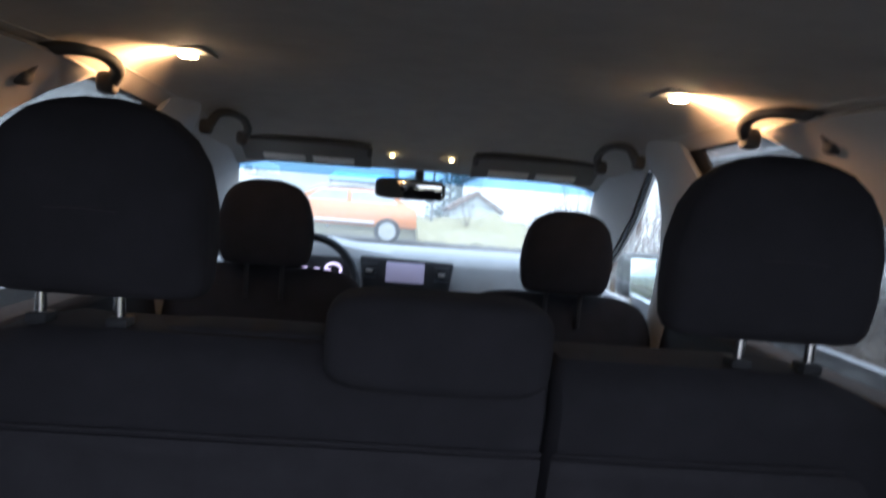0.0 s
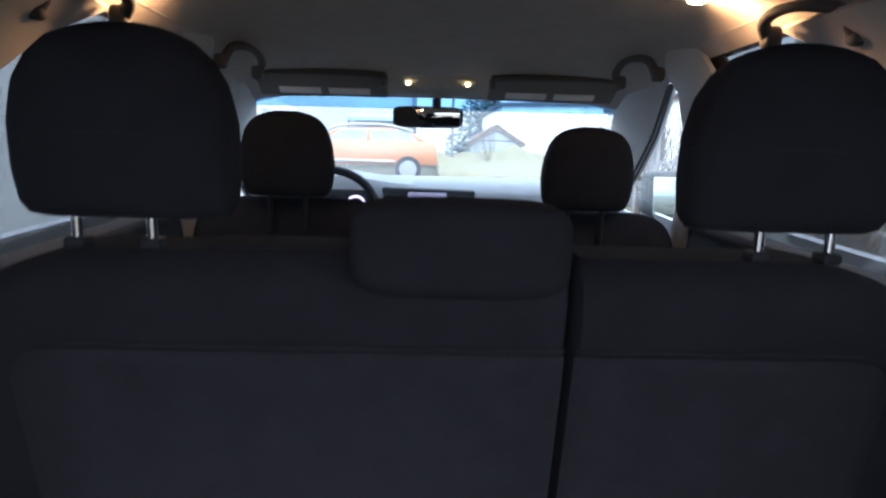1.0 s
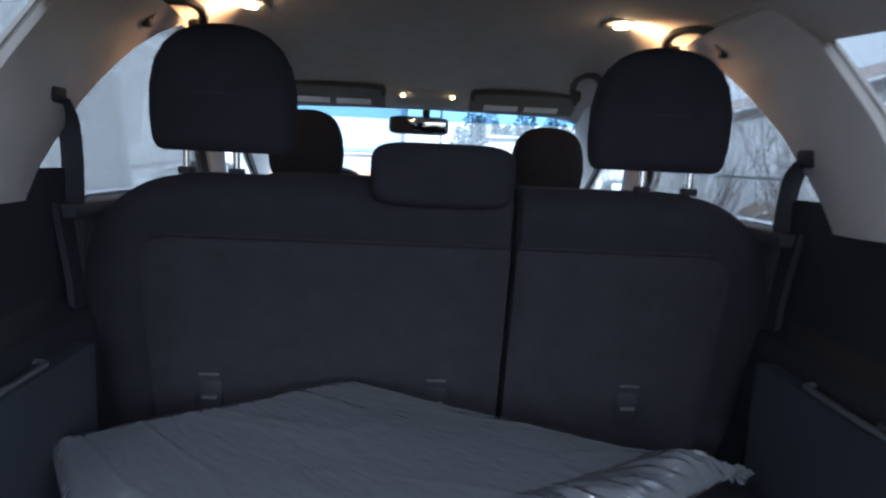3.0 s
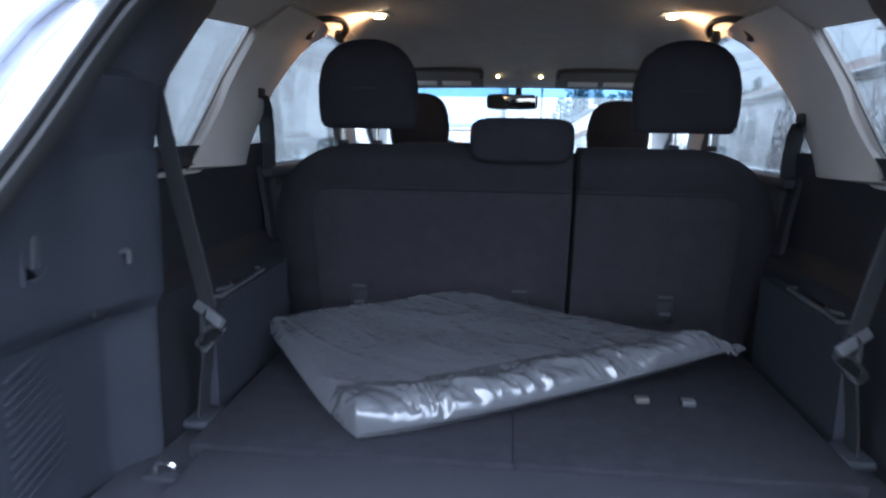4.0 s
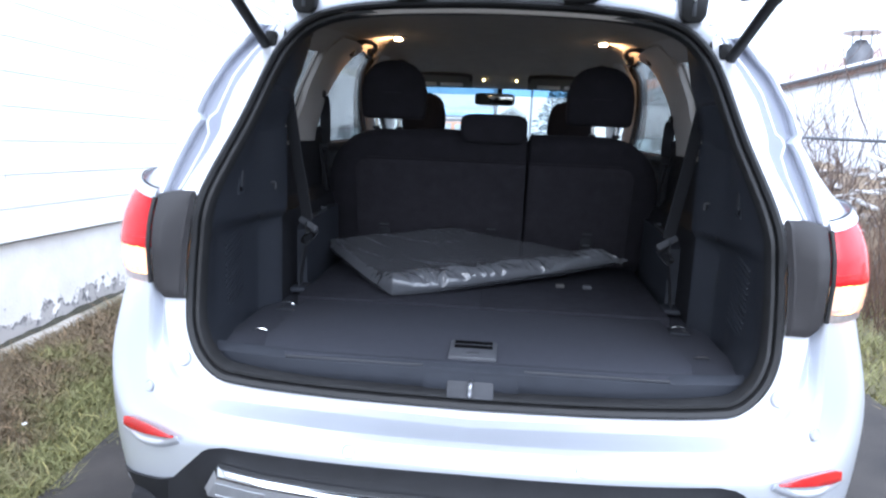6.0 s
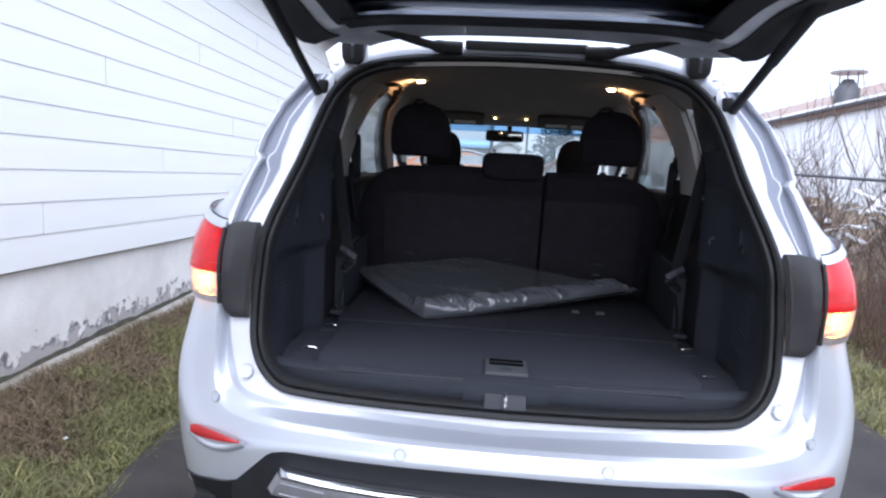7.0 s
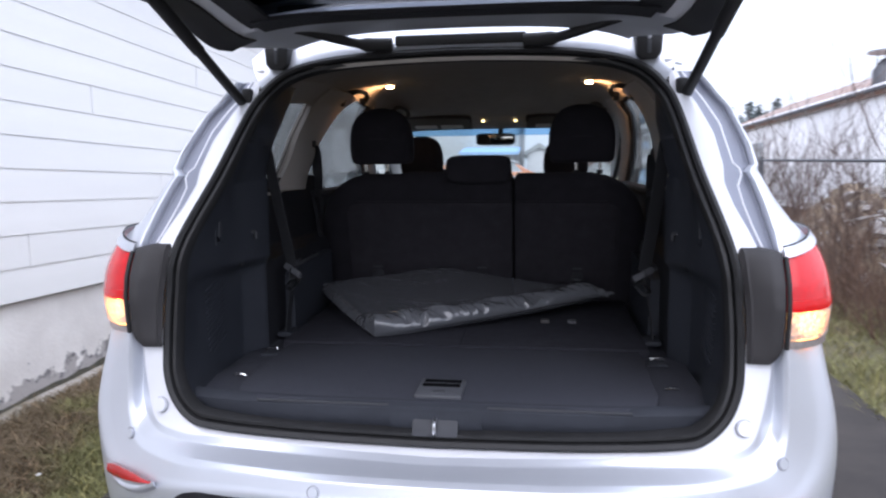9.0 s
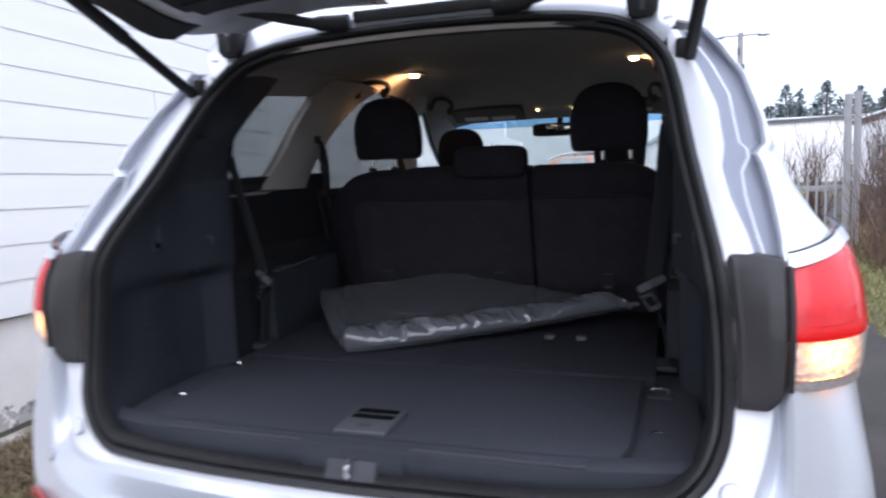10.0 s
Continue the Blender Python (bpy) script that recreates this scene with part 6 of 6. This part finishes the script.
def thicket(name, x0, x1, y0, y1, count, label):
    """Upright stems and side twigs, too many to count."""
    rng = random.Random(31)
    verts, faces = [], []
    for i in range(count):
        x, y = rng.uniform(x0, x1), rng.uniform(y0, y1)
        k0 = 0.5 + noise.noise(Vector((x * 1.5, y * 1.1, 8)))
        h = (0.30 + 1.05 * rng.random() ** 2) * (0.5 + 0.8 * k0)
        p, d = Vector((x, y, gz(x, y) - 0.05)), Vector((rng.gauss(0, 0.34), rng.gauss(0, 0.34), 1)).normalized()
        w = rng.uniform(0.0025, 0.006)
        ring0 = None
        for m in range(4):
            f = m / 3
            ww = w * (1 - 0.75 * f)
            n = len(verts)
            verts += [(p.x + ww, p.y, p.z), (p.x - 0.5 * ww, p.y + 0.87 * ww, p.z), (p.x - 0.5 * ww, p.y - 0.87 * ww, p.z)]
            if ring0 is not None:
                for e in range(3):
                    faces.append((ring0 + e, ring0 + (e + 1) % 3, n + (e + 1) % 3, n + e))
            ring0 = n
            d = (d + Vector((rng.gauss(0, 0.18), rng.gauss(0, 0.18), 0))).normalized()
            p = p + d * h / 3
    me = bpy.data.meshes.new(name)
    me.from_pydata(verts, [], faces)
    me.materials.append(BARKR)
    return tagged(new(name, me), label, "thicket", kind="stuff")


BARKR = mat("red_brown_stems", (0.115, 0.066, 0.042), 0.9, 0, 0.35, 9, 0.3, 80)
thicket("thicket", 2.72, 3.6, 1.8, 8.5, 2000, "dense leafless red-brown thicket along the fence")
ROOFR = mat("rusty_brown_roofing", (0.25, 0.13, 0.09), 0.9, 0, 0.3, 3, 0.5, 40, col2=(0.30, 0.28, 0.27), spread=0.3)
OLDW = mat("old_white_render", (0.79, 0.785, 0.80), 0.85, 0, 0.12, 1.2, 0.4, 30)
DARKW = mat("grey_pane", (0.26, 0.27, 0.285), 0.12, 0, 0.2, 3)


def plain_house(name, x0, x1, y0, y1, eave, ridge, label, wallm, roofm, windows=(), ground=0.3):
    t = thing(name, label, "house", ((x0 + x1) / 2, (y0 + y1) / 2, ground), frame_of=Matrix.Identity(4))
    part("wall", box(((x0 + x1) / 2, (y0 + y1) / 2, (eave + ground) / 2 - 0.2), (x1 - x0, y1 - y0, eave - ground + 0.4), 0.01), wallm, t)
    xm = (x0 + x1) / 2
    o = 0.14
    rows = [[(x, y, z) for y in (y0 - o, y1 + o)] for x, z in ((x0 - o, eave - 0.12), (xm, ridge), (x1 + o, eave - 0.12))]
    part("roof", loft(rows, thick=0.14), roofm, t)
    for yy in (y0, y1):
        b = bmesh.new()
        b.faces.new([b.verts.new(p) for p in ((x0, yy, eave - 0.05), (xm, yy, ridge - 0.1), (x1, yy, eave - 0.05))])
        part("gable", b, wallm, t)
    part("fascia", box((x0 - o, (y0 + y1) / 2, eave - 0.13), (0.04, y1 - y0 + 2 * o, 0.07), 0.005), GALV, t, "thin grey gutter")
    for wy, wz, ww, wh in windows:
        w = part("window", box((x0 - 0.01, wy, wz), (0.06, ww, wh), 0.006), OLDW, t)
        part("pane", box((x0 - 0.035, wy, wz), (0.03, ww - 0.12, wh - 0.12), 0.004), DARKW, w)
    return t


nb = plain_house("neighbour_house", 7.0, 13.0, 7.0, 27.0, 3.32, 4.45, "long white house with a rusty brown roof", OLDW, ROOFR, ((9.2, 1.9, 1.6, 0.9), (21.0, 2.0, 1.4, 1.3), (24.5, 2.0, 1.2, 1.3)))
VX, VY = 7.25, 13.7
ch = part("chimney", tube([(VX, VY, 3.2), (VX, VY, 3.62), (VX, VY, 3.84)], [0.25, 0.25, 0.10], 14), GALV, nb, "grey metal roof vent with a flat cap")
part("vent_cap", tube([(VX, VY, 3.97), (VX, VY, 4.0)], 0.36, 18), DARKW, ch)
for k in range(3):
    a = 2.1 * k
    part("cap_leg", tube([(VX + 0.20 * math.cos(a), VY + 0.20 * math.sin(a), 3.6), (VX + 0.20 * math.cos(a), VY + 0.20 * math.sin(a), 3.98)], 0.014, 5), GALV, ch)
plain_house("far_shed", 3.6, 12.0, 33.0, 44.0, 3.92, 3.90, "low white building with a flat grey roof", OLDW, GALV, (), 0.9)

# street lamp
up = thing("street_lamp", "weathered street lamp pole with two flat lamp heads", "street lamp", (4.0, 38, 1.0), frame_of=Matrix.Identity(4))
POLE = mat("weathered_pole", (0.24, 0.235, 0.24), 0.9, 0, 0.2, 5, 0.4, 30)
part("pole", tube([(4.1, 38, 0.8), (4.1, 38, 8.75)], [0.17, 0.13], 10), POLE, up)
for dx in (-0.95, 0.95):
    part("crossarm", box((4.1 + dx * 0.5, 38, 8.62), (abs(dx), 0.10, 0.07), 0.02), POLE, up)
    part("lamp_head", cushion((4.1 + dx * 1.15, 38, 8.56), (0.62, 0.30, 0.10), 0.8, 0.8, nu=12, nv=6), GALV, up, "flat grey lamp head")
part("pole_bracket", box((4.22, 37.85, 6.9), (0.16, 0.14, 0.5), 0.03), GALV, up)
part("pole_bracket", box((4.0, 37.85, 7.8), (0.12, 0.12, 0.35), 0.03), GALV, up)

# far conifers, the haze before them put into a paler, bluer green
NEEDLE = mat("haze_paled_conifer", (0.15, 0.185, 0.19), 0.9, 0, 0.4, 2.0, 0.3, 20)


def conifer(x, y, h, seed, girth=0.36):
    rng = random.Random(seed)
    t = thing("conifer", "distant conifer, its green paled for haze", "tree", (x, y, 1.0), frame_of=Matrix.Identity(4), group="distant conifers")
    part("trunk", tube([(x, y, 0.8), (x, y, h)], [0.22, 0.03], 6), BARK, t)
    bm = bmesh.new()
    lump = [rng.uniform(0.55, 1.15) for k in range(9)]
    for k in range(520):
        f = rng.random() ** 1.35
        a = rng.uniform(0, 6.28)
        z = 1.6 + (h - 1.6) * f
        r = ((1 - f) ** 0.8 * h * girth * 0.62 * lump[int(f * 5) + int(a / 1.6)] + 0.10) * rng.random() ** 0.45
        c = Vector((x + r * math.cos(a), y + r * math.sin(a), z + rng.gauss(0, 0.12)))
        l, w = 0.20 + 0.34 * (1 - f) * rng.random(), 0.07 + 0.09 * rng.random()
        d = Vector((math.cos(a), math.sin(a), rng.uniform(-0.5, 0.5))) * l
        n = Vector((rng.gauss(0, 1), rng.gauss(0, 1), rng.gauss(0, 1))).normalized().cross(d).normalized() * w
        v = [bm.verts.new(p) for p in (c - d, c + n, c + d, c - n)]
        bm.faces.new(v)
    part("crown", bm, NEEDLE, t)


rngc = random.Random(11)
for k in range(40):
    x = 5.4 + 0.5 * k + rngc.uniform(-0.3, 0.3)
    conifer(x, 62 + rngc.uniform(-3, 6), (7.1 + 2.6 * rngc.random() ** 2.2) * (1.0 if k < 16 else 0.88), 50 + k, 0.44)
for k in range(26):
    conifer(5.0 + 0.8 * k + rngc.uniform(-0.3, 0.3), 70 + rngc.uniform(-2, 3), 7.4 + 1.3 * rngc.random(), 150 + k, 0.75)

# parked orange hatchback across the street, and what stands behind it
# the sky's reflection is put into the pale colour of these panes
PALEW = mat("sky_lit_pane", (0.42, 0.46, 0.48), 0.1, 0, 0.2, 3)
ORANGE = mat("orange_paint", (0.60, 0.225, 0.085), 0.3, 0.1, 0.05, 4, coat=0.6)
ocar = thing("parked_car", "orange hatchback parked across the street", "car", (-2.0, 18, gz(0, 18)), frame_of=Matrix.Identity(4))
g0 = gz(0, 18)
body = [(-4.0, 0.55), (-4.0, 0.86), (-3.6, 0.95), (-2.9, 1.0), (-2.2, 1.45), (-0.7, 1.47), (0.1, 1.05), (0.28, 0.9), (0.3, 0.4), (-3.9, 0.4)]
low = [(-4.0, 0.40), (-4.02, 0.7), (-3.8, 0.88), (-2.95, 0.98), (0.08, 1.0), (0.27, 0.9), (0.3, 0.42)]
b = slab([(x, z + g0) for x, z in low], "y", 17.2, 1.65, 0.04)
part("body", b, ORANGE, ocar)
b = slab([(x, z + g0) for x, z in ((-2.85, 0.96), (-2.15, 1.28), (-0.9, 1.32), (-0.3, 1.2), (0.08, 0.98))], "y", 17.3, 1.45, 0.05)
part("cabin", b, ORANGE, ocar)
for x0, x1 in ((-2.1, -1.45), (-1.35, -0.45)):
    part("side_window", slab([(x0 - (0.35 if x0 < -2 else 0), 1.0 + g0), (x0, 1.24 + g0), (x1, 1.26 + g0), (x1 + (0.25 if x1 > -0.5 else 0), 1.0 + g0)], "y", 17.285, 0.02), PALEW, ocar)
part("roof_rail", tube(spline([(-2.5, 17.25, 1.20 + g0), (-2.0, 17.27, 1.36 + g0), (-1.0, 17.27, 1.38 + g0), (-0.3, 17.25, 1.24 + g0)], 16), 0.025, 6), STEEL, ocar, "bright roof rail")
part("sill_strip", box((-1.85, 17.19, 0.50 + g0), (2.2, 0.03, 0.07), 0.01), STEEL, ocar)
for x in (-3.15, -0.42):
    w = part("wheel", tube([(x, 17.17, 0.32 + g0), (x, 17.37, 0.32 + g0)], 0.32, 24), RUBBER, ocar)
    part("rim", tube([(x, 17.155, 0.32 + g0), (x, 17.2, 0.32 + g0)], 0.215, 20), STEEL, w)

DRYG = mat("dry_grass_bank", (0.24, 0.205, 0.115), 0.95, 0, 0.3, 1.5, 0.8, 20, col2=(0.19, 0.17, 0.09))
rows = [[(x, 19.2 + 6 * f, 0.72 + (0.75 + 0.5 * noise.noise(Vector((x * 0.5, 2, 0)))) * f ** 0.7 + 0.22 * noise.noise(Vector((x * 1.7, f * 4, 0)))) for x in np.linspace(0.4, 4.3, 30)] for f in np.linspace(0, 1, 10)]
solid("grass_bank", loft(rows, thick=0.1), DRYG, "bank of dry yellow grass across the street", "bank", kind="structure")
BROWN = mat("brown_boards", (0.16, 0.11, 0.085), 0.85, 0, 0.25, 5, 0.4, 30)
GREYP = mat("grey_post_paint", (0.16, 0.165, 0.17), 0.7, 0, 0.15, 6)
GREYW = mat("grey_render", (0.40, 0.425, 0.42), 0.8, 0, 0.1, 1.2, 0.3, 20)
BLUEW = mat("pale_blue_canvas", (0.30, 0.50, 0.78), 0.7, 0, 0.1, 2, 0.2, 20)
plain_house("garden_shed", 1.75, 3.75, 27.0, 31.0, 1.95, 2.55, "small grey shed with a brown pitched roof", GREYW, BROWN, (), 1.4)
gh_ = plain_house("grey_house", -10.2, -0.45, 25.0, 34.0, 4.7, 6.4, "grey-green rendered house with a blue awning across the street", GREYW, BROWN, (), 0.8)
part("corner_board", box((-0.40, 24.96, 2.6), (0.16, 0.14, 4.2), 0.01), GREYP, gh_)
for wx0, wx1 in ((-6.75, -5.35), (-9.4, -8.3)):
    w = part("window", box(((wx0 + wx1) / 2, 24.97, 3.10), (wx1 - wx0, 0.10, 1.30), 0.01), OLDW, gh_, "white framed window with small panes")
    for i in range(2):
        for j in range(2):
            part("pane", box((wx0 + (wx1 - wx0) * (0.27 + 0.46 * i), 24.93, 2.80 + 0.60 * j), ((wx1 - wx0) * 0.40, 0.04, 0.50), 0.006), PALEW, w)
aw = part("awning", slab([(22.75, 2.40), (22.75, 2.52), (25.0, 2.80), (25.0, 2.68)], "x", -2.55, 2.10, 0.01), BLUEW, gh_, "pale blue awning")
for x in (-2.48, -0.54):
    part("awning_post", tube([(x, 22.85, 0.75), (x, 22.85, 2.42)], 0.04, 8), GREYP, aw)
yp = thing("yard_pole", "thin grey pole beside a white garage", "pole", (0.92, 24.0, 0.9), frame_of=Matrix.Identity(4))
part("pole", tube([(0.92, 24.0, 0.8), (0.92, 24.0, 5.2)], 0.045, 8), GREYP, yp)
plain_house("white_garage", -0.2, 0.72, 26.0, 31.0, 2.75, 3.0, "narrow white garage behind a thin pole", OLDW, GREYW, (), 0.9)
for k, (x, y, h, n) in enumerate([(2.0, 22.5, 1.6, 9), (5.0, 23, 2.0, 10), (7.5, 22, 1.8, 9)]):
    shrub("bare_shrub", x, y, h, n, 40 + k, "leafless shrub on the bank across the street")


# scraps on the ground: dead leaves and grit along the drive, a white paper scrap in the grass
LEAF = mat("dead_leaf", (0.21, 0.13, 0.07), 0.85, 0, 0.4, 30)
rngl = random.Random(17)
verts, faces = [], []
for i in range(700):
    side = rngl.random() < 0.7
    x = (-1.46 + abs(rngl.gauss(0, 0.16))) if side else (2.0 - abs(rngl.gauss(0, 0.2)))
    y = rngl.uniform(-1.5, 7)
    a, r = rngl.uniform(0, 6.28), rngl.uniform(0.004, 0.022)
    z = gz(x, y) + 0.001
    n = len(verts)
    ca, sa = math.cos(a) * r, math.sin(a) * r
    verts += [(x + ca, y + sa, z), (x - sa * 0.5, y + ca * 0.5, z + r * 0.35), (x - ca, y - sa, z + 0.002), (x + sa * 0.5, y - ca * 0.5, z + r * 0.15)]
    faces += [(n, n + 1, n + 2), (n, n + 2, n + 3)]
me = bpy.data.meshes.new("leaf_litter")
me.from_pydata(verts, [], faces)
me.materials.append(LEAF)
tagged(new("leaf_litter", me), "scattered dead leaves and grit along the drive", "leaves", kind="stuff")
bm = bmesh.new()
rows = [[(-1.884 + 0.007 * u + 0.004 * noise.noise(Vector((u * 3, v * 3, 1))), 0.92 + 0.010 * v, gz(0, 0.92) + 0.030 + 0.012 * noise.noise(Vector((u * 2, v * 2, 5)))) for u in np.linspace(-1, 1, 7)] for v in np.linspace(-1, 1, 7)]
solid("paper_scrap", loft(rows, bm, thick=0.001), mat("white_paper", (0.8, 0.8, 0.78), 0.8), "small crumpled white paper scrap in the grass", "litter")


# siding boards, course by course ---------------------------------------------------------
COURSE = 0.1860
boards = {}


def board_mesh(length):
    if length not in boards:
        me = bpy.data.meshes.new("siding_board")
        a, b, h = 0.0125, 0.006, COURSE + 0.010
        v = [(x, y, z) for y in (0, length) for x, z in ((0.0, 0.0), (a, 0.0), (a, 0.004), (b, h), (0.0, h))]
        me.from_pydata(v, [], [(0, 1, 2, 3, 4), (9, 8, 7, 6, 5), (0, 5, 6, 1), (1, 6, 7, 2), (2, 7, 8, 3), (3, 8, 9, 4), (4, 9, 5, 0)])
        me.materials.append(WHITEW)
        boards[length] = me
    return boards[length]


for k in range(16):
    y = -8.0 - (k * 2.31) % 6.1
    for m in range(4):
        ob = new("siding_board", board_mesh(6.095))
        ob.parent = house
        y0 = y + 6.10 * m
        ob.matrix_basis = Matrix.Translation(Vector((wx(y0) - 0.022, y0, 0.663 + COURSE * k)) - BASE[house]) @ pose(0, 0, 0, 0, 0, math.degrees(math.atan(0.02)))
